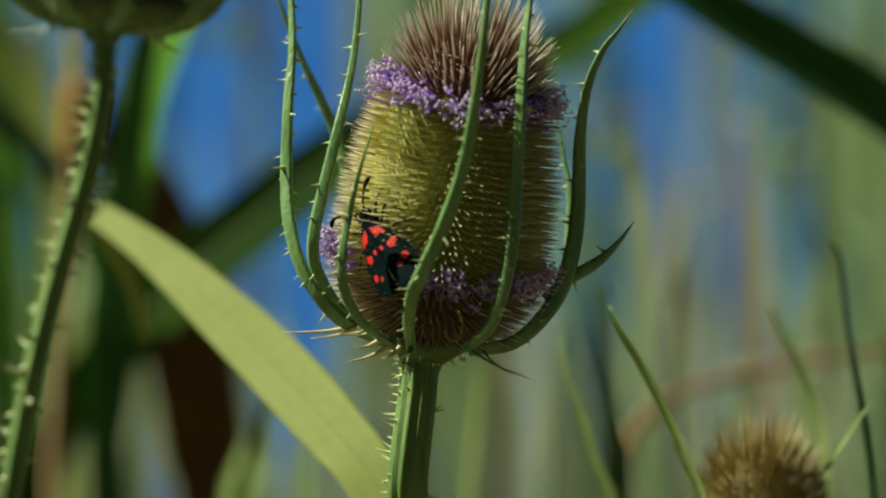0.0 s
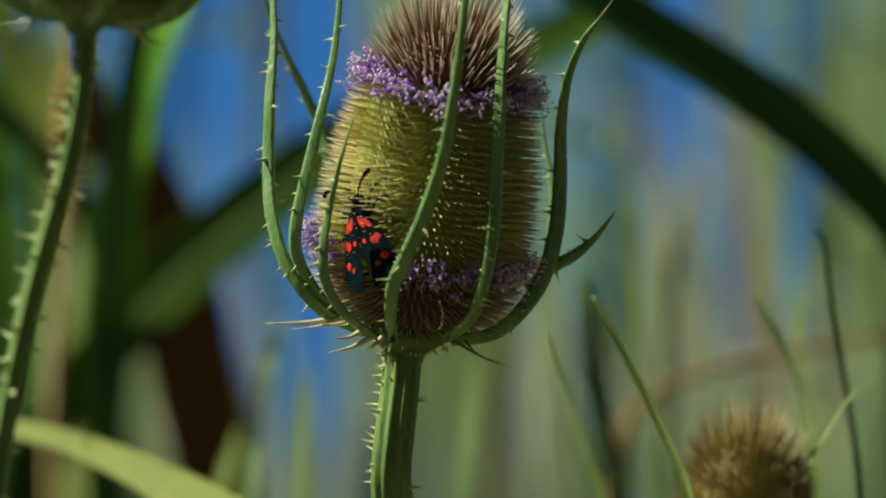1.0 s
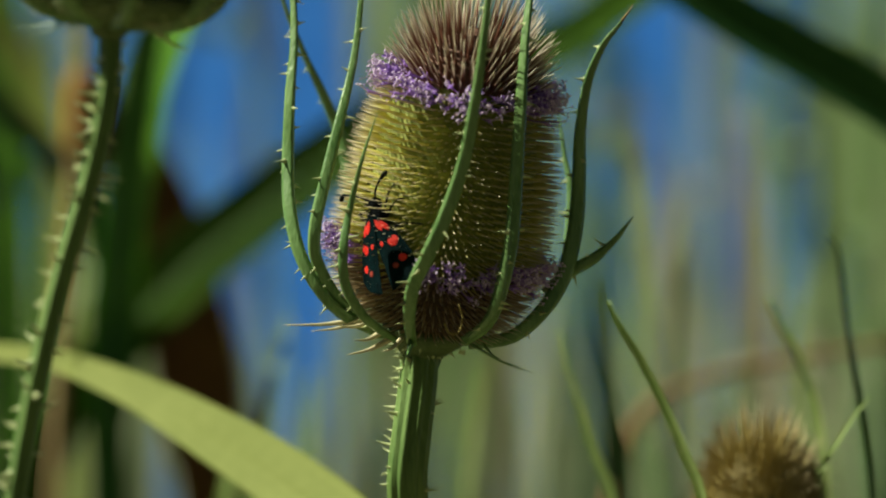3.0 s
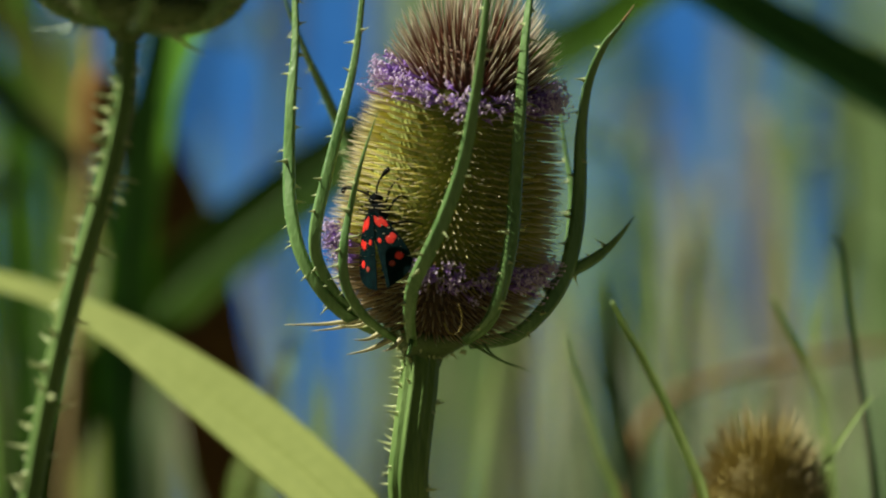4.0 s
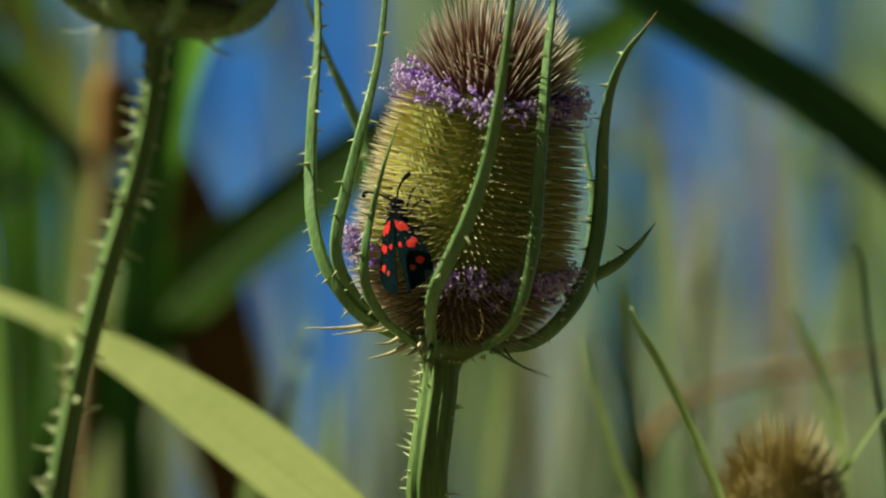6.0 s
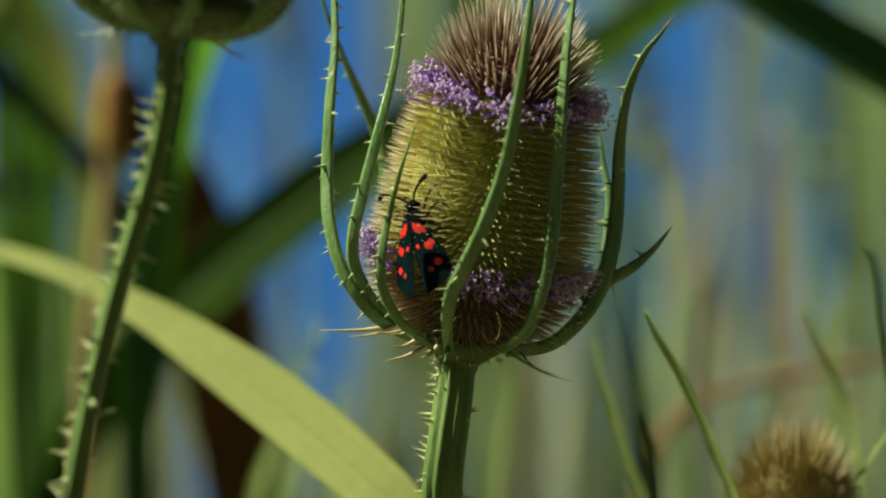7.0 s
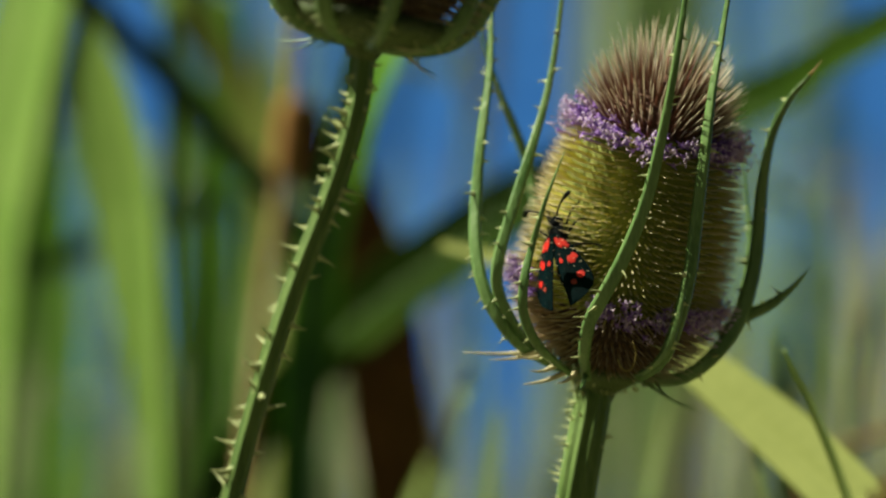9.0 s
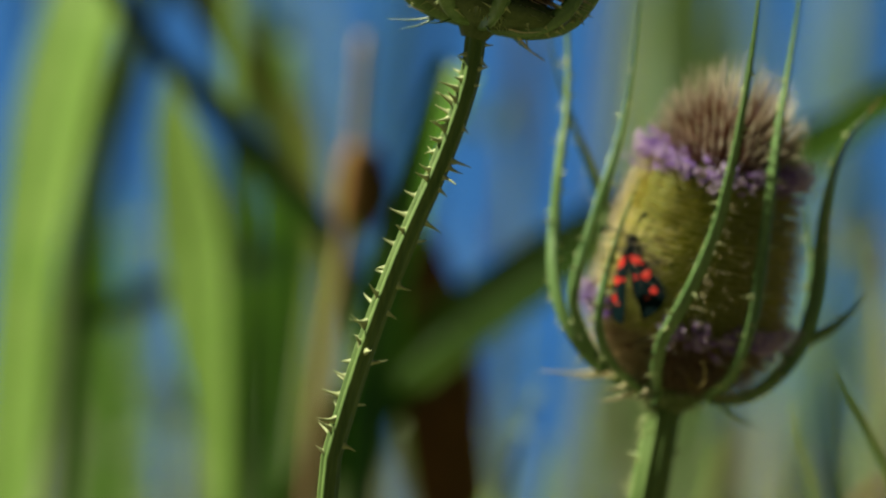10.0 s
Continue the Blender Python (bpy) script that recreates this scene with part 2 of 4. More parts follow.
# ---- ground and water ----
def ground():
    g = Geo()
    n = 60
    xs = np.sinh(np.linspace(-7.5, 7.5, n))
    for j in range(n):
        for i in range(n):
            x, y = float(xs[i]) * 1.2, float(xs[j]) * 1.2
            z = 0.05 * noise.noise((x * 0.7, y * 0.7, 1.3)) if abs(x) < 30 and abs(y) < 30 else 0.0
            if y > 3.5:
                z -= min(0.5, (y - 3.5) * 0.15)
            g.v.append((x, y, z - 0.03))
            g.uv.append((0, 0))
    for j in range(n - 1):
        for i in range(n - 1):
            g.f.append((j * n + i, j * n + i + 1, j * n + n + i + 1, j * n + n + i))
            g.m.append(0)
    ob = thing("ground", g, [SOIL], (0, 0, 0), "dark damp soil of the lake bank", "ground", kind="structure")
    g = Geo()
    g.add([(-900, 4.4, -0.06), (900, 4.4, -0.06), (900, 1000, -0.06), (-900, 1000, -0.06)], [(0, 1, 2, 3)])
    w = thing("water", g, [water_material()], (0, 0, 0), "blue rippled lake water beyond the reeds", "water", kind="structure")
    return ob, w


ground()


# ---- teasels ----
PROFILE = [(0, .20), (.12, .64), (.40, 1.06), (.85, 1.38), (1.4, 1.54), (2.2, 1.56), (3.1, 1.46), (4.1, 1.26), (4.5, 1.13), (4.9, .90), (5.2, .62), (5.4, .34), (5.5, .03)]
TOP = 5.5


def profile(s):
    return float(np.interp(s, [p[0] for p in PROFILE], [p[1] for p in PROFILE]))


def axes(axis):
    z = unit(np.array(axis, float))
    y = unit(np.array(AWAY) - z * (np.array(AWAY) @ z))
    return np.cross(y, z), y, z


def unit_spike(name, mats, cut, bend, sides=5):
    """A thorn one long and one thick at the foot, along z, its point bent to -x; shared by all of its kind."""
    g = Geo()
    rows = [(0, 1.0), (.12, .72), (cut, .50), (.8, .26)]
    for h, r in rows:
        g.v += [(-bend * h * h + r * math.cos(2 * math.pi * q / sides), r * math.sin(2 * math.pi * q / sides), h) for q in range(sides)]
    g.v.append((-bend, 0, 1))
    for i in range(3):
        for q in range(sides):
            g.f.append((i * sides + q, i * sides + (q + 1) % sides, (i + 1) * sides + (q + 1) % sides, (i + 1) * sides + q))
            g.m.append(0 if i < 2 else 1)
    for q in range(sides):
        g.f.append((3 * sides + q, 3 * sides + (q + 1) % sides, 4 * sides))
        g.m.append(1)
    g.uv = [(0, h) for h, r in rows for q in range(sides)] + [(0, 1)]
    return g.mesh(name, mats)


CROWN_SPIKE = unit_spike("crown_spine", [CROWN, CROWN], .5, 0)
SPINE_SPIKE = unit_spike("spine", [SPINE, SPINE], .55, -.8, 4)


def thorn_mesh():
    """A thorn one long along z, its foot stretched along x where it runs into the stem, its fine point bent a little to -x."""
    g = Geo()
    n = 6
    rows = [(-.10, 1.9, 1.0), (.10, 1.05, .72), (.32, .50, .42), (.66, .26, .24), (.90, .12, .12)]
    for h, a, b in rows:
        g.v += [(-.9 * h * h + a * math.cos(2 * math.pi * q / n), b * math.sin(2 * math.pi * q / n), h) for q in range(n)]
    g.v.append((-.9, 0, 1))
    for i in range(len(rows) - 1):
        for q in range(n):
            g.f.append((i * n + q, i * n + (q + 1) % n, (i + 1) * n + (q + 1) % n, (i + 1) * n + q))
            g.m.append(0)
    for q in range(n):
        g.f.append((len(rows) * n - n + q, len(rows) * n - n + (q + 1) % n, len(rows) * n))
        g.m.append(0)
    g.uv = [(0, 0)] * len(g.v)
    return g.mesh("thorn", [PRICKLE])


THORN = thorn_mesh()


def thorn(name, me, parent, p, way, side, length, radius):
    """One spike as an object of its own on the shared mesh: foot at p, pointing along way, bent away from side."""
    way = unit(np.asarray(way, float))
    s = np.asarray(side, float)
    s = unit(s - way * (s @ way))
    u = np.cross(way, s)
    ob = new(name, me)
    ob.parent = parent
    m = np.eye(4)
    m[:3, 0], m[:3, 1], m[:3, 2] = s * radius, u * radius, way * length
    m[:3, 3] = np.asarray(p) - np.array(top_of(parent).location)
    ob.matrix_basis = Matrix(m.tolist())
    return ob


def flower_head(ob, base, axis, size, seed, rings, dry=False):
    """The bristly cone of a teasel: core, rows of spines, long crown spines, rings of florets. Lengths in cm times size."""
    rnd = random.Random(seed)
    X, Y, Z = axes(axis)
    B = np.array(base)
    k = 0.01 * size

    def at(th, s, r):
        return B + k * (r * (math.cos(th) * X + math.sin(th) * Y) + s * Z)

    g = Geo()
    n, rows = 48, 44
    vs, fs, ms = [], [], []
    for i in range(rows + 1):
        s = TOP * i / rows
        for j in range(n):
            vs.append(at(2 * math.pi * j / n, s, profile(s)))
    for i in range(rows):
        for j in range(n):
            q = (j + 1) % n
            fs.append((i * n + j, i * n + q, i * n + n + q, i * n + n + j))
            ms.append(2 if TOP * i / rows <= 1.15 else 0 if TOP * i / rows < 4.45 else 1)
    g.add(vs, fs, ms)
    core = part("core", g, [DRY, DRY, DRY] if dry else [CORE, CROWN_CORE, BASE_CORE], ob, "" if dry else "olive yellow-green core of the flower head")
    sp, cr, lo = Geo(), Geo(), Geo()
    s, row, single = 0.22, 0, 0
    while s < TOP - .06:
        r = profile(s)
        slope = (profile(s + .05) - profile(s - .05)) / .1
        tilt = math.atan2(-slope, 1.0)
        crown = s > 4.42
        count = max(5, int(2 * math.pi * r / (0.108 if not crown else 0.128)))
        for j in range(count):
            th = 2 * math.pi * (j + 0.5 * (row % 2) + rnd.uniform(-.13, .13)) / count
            rad = math.cos(th) * X + math.sin(th) * Y
            lift = max(tilt, -0.6) * .45 + rnd.uniform(-.07, .05)
            if crown:
                # the crown's spines fan out from a point inside the cone
                lift = math.atan2(s - 3.72, r) + rnd.uniform(-.10, .16)
            way = math.cos(lift) * rad + math.sin(lift) * Z
            p = at(th, s + rnd.uniform(-.018, .018), r - .03)
            side = np.cross(rad, Z)
            if crown:
                length, r0 = k * rnd.uniform(.82, 1.1) * min(1.12, .56 + .66 * (s - 4.42)), k * .025
                if math.sin(th) < 0.25 and not dry:
                    thorn("crown_spine", CROWN_SPIKE, ob, p, way, side, length, r0 * 1.2)
                else:
                    cr.spike(p, way, length, r0, side, 1.2, Z * 0.08, cut=0.55)
            elif dry:
                sp.spike(p, math.cos(.22 * s) * rad + math.sin(.22 * s) * Z, k * rnd.uniform(.45, .8), k * .019, side, 1.4, Z * 0.10, cut=0.62)
            elif s < 1.12:
                lo.spike(p, way, k * rnd.uniform(.48, .70), k * .019, side, 1.4, Z * 0.12, cut=0.58)
            elif seed == 3 and 1.9 < s < 3.7 and -0.97 < math.sin(th) < -0.35 and single < 300:
                single += 1
                thorn("spine", SPINE_SPIKE, ob, p, way, Z, k * rnd.uniform(.44, .57), k * .026)
            else:
                sp.spike(p, way, k * rnd.uniform(.44, .57), k * .019, side, 1.5, Z * 0.02, cut=0.60)
        s += 0.122 if not crown else 0.080
        row += 1
    part("spine_mass", sp, [DRY, DRY] if dry else [SPINE, SPINE], ob, "" if dry else "rows of stiff yellow-green spines", "stuff", False)
    if lo.v:
        part("lower_spine_mass", lo, [LOW_SPINE, LOW_SPINE], ob, "brown spines with pale tips below the lower ring", "stuff", False)
    part("crown_mass", cr, [DRY, DRY] if dry else [CROWN, CROWN], ob, "long brown spines with pale cream tips", "stuff", False)
    for s0, spread, count in rings:
        rest = Geo()
        for j in range(count):
            th = 2 * math.pi * rnd.random()
            front = math.sin(th) < 0.2
            g = Geo() if front else rest
            s = s0 + rnd.gauss(0, spread) + 0.06 * math.sin(3 * th + seed)
            rad = math.cos(th) * X + math.sin(th) * Y
            side = np.cross(rad, Z)
            way = unit(rad + Z * rnd.uniform(-.05, .45) + side * rnd.uniform(-.35, .35))
            r = profile(s)
            # none where the moth sits
            if seed == 3 and s0 < 2 and abs(th - 4.17) < 0.34:
                continue
            p, q = at(th, s, r), at(th, s, r) + way * k * rnd.uniform(.28, .47)
            a = unit(np.cross(way, Z))
            b = np.cross(way, a)
            g.tube([p, p + (q - p) * .6, q], [k * .016, k * .020, k * .036], 5)
            turn = rnd.uniform(0, 1.5)
            for c in range(4):
                an = turn + c * math.pi / 2
                e = math.cos(an) * a + math.sin(an) * b
                f = np.cross(way, e)
                l, w = k * rnd.uniform(.040, .075), k * rnd.uniform(.012, .024)
                up = way * l * rnd.uniform(.3, 1.2)
                g.add([q + e * k * .03 - f * w * .7, q + e * k * .03 + f * w * .7, q + e * l + f * w + up * .6, q + e * l * 1.25 + up, q + e * l - f * w + up * .6,
                       q + e * l * .7 + up * .25 - way * k * .014],
                      [(0, 1, 2, 3, 4), (1, 0, 5), (2, 1, 5), (3, 2, 5), (4, 3, 5), (0, 4, 5)])
            for c in range(rnd.choice((1, 2, 3, 4))):
                w2 = unit(way + a * rnd.uniform(-.6, .6) + b * rnd.uniform(-.6, .6))
                t = q + w2 * k * rnd.uniform(.10, .26)
                g.tube([q, t], [k * .006, k * .006], 3, 1)
                h = unit(np.cross(w2, a + b * rnd.uniform(-1, 1)))
                g.tube([t - h * k * .03, t, t + h * k * .03], [k * .007, k * .014, k * .007], 4, 1)
            if front:
                part("floret", g, [PETAL, ANTHER], ob, "", "", False)
        g = rest
        part("floret_mass", g, [PETAL, ANTHER], ob, "ring of small lilac purple florets", "stuff", False)
    return core


def prickles(owner, line, radii, count, seed, size, low=0.0, high=1.0, down=0.1, way=None, left=0.5):
    """Short thorns standing out of a stem or bract, most of them on its flanks."""
    rnd = random.Random(seed)
    line = np.asarray(line)
    for c in range(count):
        f = (low + (high - low) * (c + rnd.random()) / count) * (len(line) - 1)
        i = min(int(f), len(line) - 2)
        p = line[i] + (line[i + 1] - line[i]) * (f - i)
        t = unit(line[i + 1] - line[i])
        a = (math.pi if rnd.random() < left else 0) + rnd.gauss(0, 0.45) if way is None else way + rnd.gauss(0, 0.6)
        s = unit(np.array(RIGHT) - t * (np.array(RIGHT) @ t))
        o = math.cos(a) * s + math.sin(a) * np.cross(t, s)
        l = size * rnd.uniform(.45, 1.25)
        thorn("thorn", THORN, owner, p + o * radii[i] * .82, unit(o + t * down * rnd.uniform(-1.2, 1.2)), t * rnd.choice((1, 1, 1, -1)), l, size * .19)


def bract(ob, pts, width, seed, tip=0, count=14, label=""):
    """A long curved bract: flattened tube tapering to a point, with thorns. pts in the world."""
    n = 40
    line = smooth_line(pts, n)
    u = np.linspace(0, 1, n)
    rad = width * 0.60 * np.clip(0.72 + 0.5 * np.sin(np.pi * np.clip(u * 1.6, 0, 1)) * 0.55, 0, 2) * np.clip((1.0 - u) / 0.42, 0.05, 1) ** 0.75 * 0.82
    g = Geo()
    if tip:
        cut = n - tip
        g.tube(line[:cut + 1], rad[:cut + 1], 12, 0, 3, 0.24)
        g.tube(line[cut:], rad[cut:], 8, 2)
    else:
        g.tube(line, rad, 12, 0, 3, 0.24)
    ob = part("bract", g, [BRACT, PRICKLE, BRACT_TIP], ob, label)
    prickles(ob, line, rad, count, seed, 0.0021, 0.08, 0.8, left=0.72)
    return ob


def stem(ob, pts, r0, r1, seed, dense, size, ridges=6, groove=0.13):
    """The ridged stem, from the head down to the ground, with thorns along the visible upper stretch."""
    line = smooth_line(pts, 46)
    line = np.vstack([line, smooth_line([line[-1], line[-1] + (0.004, 0.01, -0.5), (line[-1][0] - 0.005, line[-1][1] + 0.02, -0.03)], 12)[1:]])
    rad = np.interp(np.arange(len(line)), [0, 45, 56], [r0, r1, r1 * 1.35])
    g = Geo()
    g.tube(line, rad, 48, 0, ridges, groove)
    ob = part("stem", g, [STEM], ob, "ridged green stem set with pale thorns")
    prickles(ob, line[:46], rad, dense, seed, size, 0.04, 1.0, 0.25, None, 0.68)
    prickles(ob, line[:46], rad, dense // 3, seed + 9, size, 0.06, 0.36, 0.25, None, 0.9)
    prickles(ob, line[:46], rad, dense // 6, seed + 5, size * .5, way=-1.6)
    return ob


def straw(ob, p, q, w, seed, label="thin straw-coloured bract point", m=None):
    """A short stiff pointed bract at the foot of the head."""
    line = smooth_line([p, (Vector(p) + Vector(q)) / 2 + Vector((0, 0, -0.0006)), q], 9)
    g = Geo()
    g.tube(line, np.linspace(w, w * .08, 9), 6)
    return part("lower_bract", g, [m or LOWER], ob, label)


def main_teasel():
    foot = spot(735, 900, 0)
    ob = root("teasel", (foot.x - 0.005, foot.y + 0.02, 0.0), "green teasel in flower, two lilac rings, a moth on it", "teasel")
    axis = RIGHT * 0.175 + UP * 0.968 - AWAY * 0.175
    flower_head(ob, spot(764, 592, 0), axis, 1.0, 3, ((4.40, .125, 270), (1.36, .115, 340)))
    # unopened buds low on the front of the upper ring
    X, Y, Z = axes(axis)
    rb = random.Random(15)
    for th, s, r in ((-1.72, 4.28, .052), (-1.58, 4.24, .060), (-1.46, 4.26, .046), (-1.86, 4.30, .044), (-1.30, 4.28, .044), (-1.64, 4.12, .040), (-2.05, 4.34, .042), (-1.10, 4.30, .040)):
        rad = math.cos(th) * X + math.sin(th) * Y
        p = np.array(spot(764, 592, 0)) + .01 * ((profile(s) + .02) * rad + s * Z)
        w = unit(rad + Z * rb.uniform(.1, .4))
        h = rb.uniform(.30, .40)
        g = Geo()
        g.tube([p + w * .01 * h * f for f in (0, .55, .70, .84, .95, 1.0)], np.array([.25, .35, .8, 1.0, .7, .1]) * .01 * r, 9)
        part("floret_bud", g, [BUD], ob, "round pale pink floret bud")
    # calyx cushion under the head
    g = Geo()
    c = np.array(spot(762, 606, 0))
    X, Y, Z = axes(axis)
    prof = [(-.95, .29), (-.55, .30), (-.22, .36), (-.02, .58), (.12, .74), (.26, .78), (.36, .5)]
    vs = [c + .01 * (r * (math.cos(a) * X + math.sin(a) * Y) * (1 + .06 * math.cos(9 * a)) + s * Z) for s, r in prof for a in np.linspace(0, 2 * math.pi, 36, endpoint=False)]
    fs = [(i * 36 + j, i * 36 + (j + 1) % 36, i * 36 + 36 + (j + 1) % 36, i * 36 + 36 + j) for i in range(len(prof) - 1) for j in range(36)]
    g.add(vs, fs)
    cal = part("calyx", g, [CALYX], ob, "green cushion from which the bracts spring")
    rq = random.Random(78)
    for i in range(60):
        a, f = rq.uniform(0, 2 * math.pi), rq.uniform(.3, .8)
        rad = math.cos(a) * X + math.sin(a) * Y
        thorn("thorn", THORN, cal, c + .01 * (rad * f + Z * (-.20 + .42 * (f - .3))), unit(rad * rq.uniform(.5, 1.2) - Z * rq.uniform(.0, .8)), Z, rq.uniform(.0006, .0017), .00025)
    stem(ob, [spot(758, 612, 0), spot(752, 680, -.1), spot(742, 760, -.2), spot(733, 840, -.2), foot], 0.0031, 0.0034, 11, 30, 0.0029, 10, 0.085)
    rows = [
        # x, y, d along each bract, then its width and the tip's length
        ([(690, 592, -.6), (612, 548, -1.0), (556, 470, -1.0), (531, 380, -.8), (527, 290, -.5), (531, 170, -.3), (538, 70, 0), (534, -30, .3), (520, -150, .6), (505, -300, .8)], .0022, 0),
        ([(705, 598, -.4), (628, 545, -.9), (580, 470, -1.1), (573, 410, -1.2), (592, 320, -1.1), (618, 215, -.9), (642, 110, -.6), (655, 0, -.3), (662, -130, 0), (666, -290, .2)], .0021, 0),
        ([(715, 602, -1.0), (662, 562, -1.8), (628, 505, -2.1), (624, 440, -2.2), (636, 370, -2.1), (657, 285, -2.4), (684, 202, -2.4)], .0017, 0),
        ([(744, 606, -1.0), (740, 560, -1.9), (748, 505, -2.5), (772, 455, -2.8), (806, 380, -3.0), (838, 285, -3.2), (858, 180, -3.4), (872, 80, -3.5), (884, -30, -3.5), (892, -150, -3.4), (896, -300, -3.2)], .0024, 0),
        ([(835, 604, -1.0), (880, 570, -1.7), (905, 505, -2.1), (922, 420, -2.15), (930, 310, -2.2), (938, 190, -2.25), (945, 80, -2.1), (956, -20, -1.9), (968, -150, -1.8), (975, -300, -1.7)], .0024, 0),
        ([(842, 602, -1.3), (886, 556, -2.1), (906, 490, -2.35), (914, 420, -2.35), (922, 345, -2.25)], .0011, 0),
        ([(842, 608, -.2), (918, 596, -.3), (972, 550, -.2), (1008, 490, 0), (1028, 410, .1), (1035, 330, .1), (1038, 240, 0), (1052, 150, -.1), (1080, 85, -.2), (1108, 50, -.3), (1134, 14, -.4)], .0027, 4),
        ([(990, 530, .9), (1015, 440, 1.2), (1022, 345, 1.4), (1010, 270, 1.6), (998, 175, 1.8)], .0014, 0),
        ([(975, 520, .2), (1015, 486, .2), (1062, 460, .1), (1100, 428, 0), (1133, 386, -.1)], .0021, 0),
        ([(700, 560, 1.6), (645, 420, 2.3), (625, 270, 2.6), (590, 175, 2.5), (555, 100, 2.3), (520, 10, 2.1), (490, -90, 2)], .0019, 0),
    ]
    for i, (pts, w, tip) in enumerate(rows):
        bract(ob, [spot(*p) for p in pts], w, 40 + i, tip, (26, 16, 12, 18, 18, 6, 14, 4, 4, 5)[i], "long bract with a brown dried tip" if tip else "")
    for i, (a, b, w) in enumerate([((676, 560, -.5), (516, 575, -.8), .0007), ((665, 562, -.9), (566, 586, -1.3), .0006), ((712, 596, -1.0), (628, 628, -1.6), .0007), ((690, 588, -1.2), (640, 602, -1.9), .0006), ((668, 572, -1.0), (606, 574, -1.9), .0005), ((724, 600, -1.3), (690, 622, -2.1), .0005),
                                   ((850, 612, -.4), (940, 652, -.7), .0003), ((850, 612, -.2), (958, 662, .2), .0003), ((868, 610, -.8), (900, 636, -1.5), .0003), ((742, 602, -1.2), (732, 632, -1.8), .0006)]):
        straw(ob, spot(*a), spot(*b), w, i, "" if i < 6 else "thin dark green bract point", None if i < 6 else BRACT)
    # curled dry bract at the foot of the front
    g = Geo()
    g.tube(smooth_line([spot(*p) for p in ((800, 572, -2.2), (808, 588, -2.25), (820, 592, -2.25), (829, 582, -2.3), (832, 560, -2.35), (826, 540, -2.4))], 24), np.linspace(.0002, .0001, 24), 6)
    part("curled_bract", g, [DRY], ob, "thin curled straw-coloured bract")
    return ob


def left_teasel():
    """Nearer plant, of which the stem and the underside of the head show."""
    d = -6.5
    c = spot(245, 36, d)
    foot = spot(64, 900, d)
    ob = root("teasel", (foot.x, foot.y, 0.0), "green teasel with thorny stem, head seen from below", "teasel")
    axis = RIGHT * 0.13 + UP * 0.985 - AWAY * 0.05
    X, Y, Z = axes(axis)
    flower_head(ob, c + Vector(Z) * 0.002, axis, 1.05, 8, ((4.3, .13, 160), (1.4, .12, 160)))
    g = Geo()
    prof = [(-.25, .22), (-.05, .34), (.06, .85), (.22, 1.35), (.45, 1.52), (.6, 1.2)]
    q = np.array(c)
    g.add([q + .01 * (r * (math.cos(a) * X + math.sin(a) * Y) * (1 + .04 * math.cos(11 * a)) + s * Z) for s, r in prof for a in np.linspace(0, 2 * math.pi, 44, endpoint=False)],
          [(i * 44 + j, i * 44 + (j + 1) % 44, i * 44 + 44 + (j + 1) % 44, i * 44 + 44 + j) for i in range(len(prof) - 1) for j in range(44)])
    cal = part("calyx", g, [CALYX], ob, "green saucer under the flower head")
    rq = random.Random(77)
    for i in range(110):
        a, f = rq.uniform(0, 2 * math.pi), rq.uniform(.5, 1.5)
        rad = math.cos(a) * X + math.sin(a) * Y
        thorn("thorn", THORN, cal, q + .01 * (rad * f + Z * (.0 + .22 * (f - .4))), unit(rad * rq.uniform(.3, 1.2) - Z * rq.uniform(.2, 1.0)), Z, rq.uniform(.0008, .0022), .00022)
    stem(ob, [c, spot(244, 130, d), spot(228, 225, d), spot(203, 325, d), spot(170, 430, d), spot(143, 525, d), spot(119, 620, d), spot(97, 720, d), spot(79, 815, d), foot], 0.00165, 0.00165, 21, 46, 0.0034, 6)
    rnd = random.Random(5)
    P = np.array(c)
    for i in range(9):
        a = 2 * math.pi * (i + rnd.uniform(-.2, .2)) / 9 + 0.2
        rad = math.cos(a) * X + math.sin(a) * Y
        out, h = rnd.uniform(2.0, 2.3), rnd.uniform(5.0, 8.0)
        pts = [P + .01 * (rad * r + Z * z) for r, z in ((.25, .02), (.9, .10), (1.5, .38), (1.85, .95), (out, 2.3), (out * 1.0, h * .7), (out * 1.1, h))]
        bract(ob, [Vector(p) for p in pts], .0028, 60 + i, 0, 16)
    for i in range(10):
        a = 2 * math.pi * (i + rnd.uniform(-.3, .3)) / 10
        rad = math.cos(a) * X + math.sin(a) * Y
        l, z = rnd.uniform(1.2, 1.9), rnd.uniform(-.55, .40)
        straw(ob, Vector(P + .01 * (rad * .6 + Z * .08)), Vector(P + .01 * (rad * l + Z * z)), .00032, i, "", (LOWER, BRACT, BRACT)[i % 3])
    return ob


def back_teasel():
    """Withered head further off."""
    d = 4.5
    c = spot(1342, 1196, d)
    foot = spot(1342, 1260, d)
    ob = root("teasel", (foot.x, foot.y + 0.02, 0.0), "withered brown teasel head among grass", "teasel")
    flower_head(ob, c, UP + RIGHT * .02 - AWAY * 0.05, .80, 12, (), True)
    stem(ob, [c, spot(1342, 1210, d), foot], 0.0022, 0.0024, 31, 10, 0.002)
    return ob


main_teasel()
LEFT = left_teasel()
back_teasel()


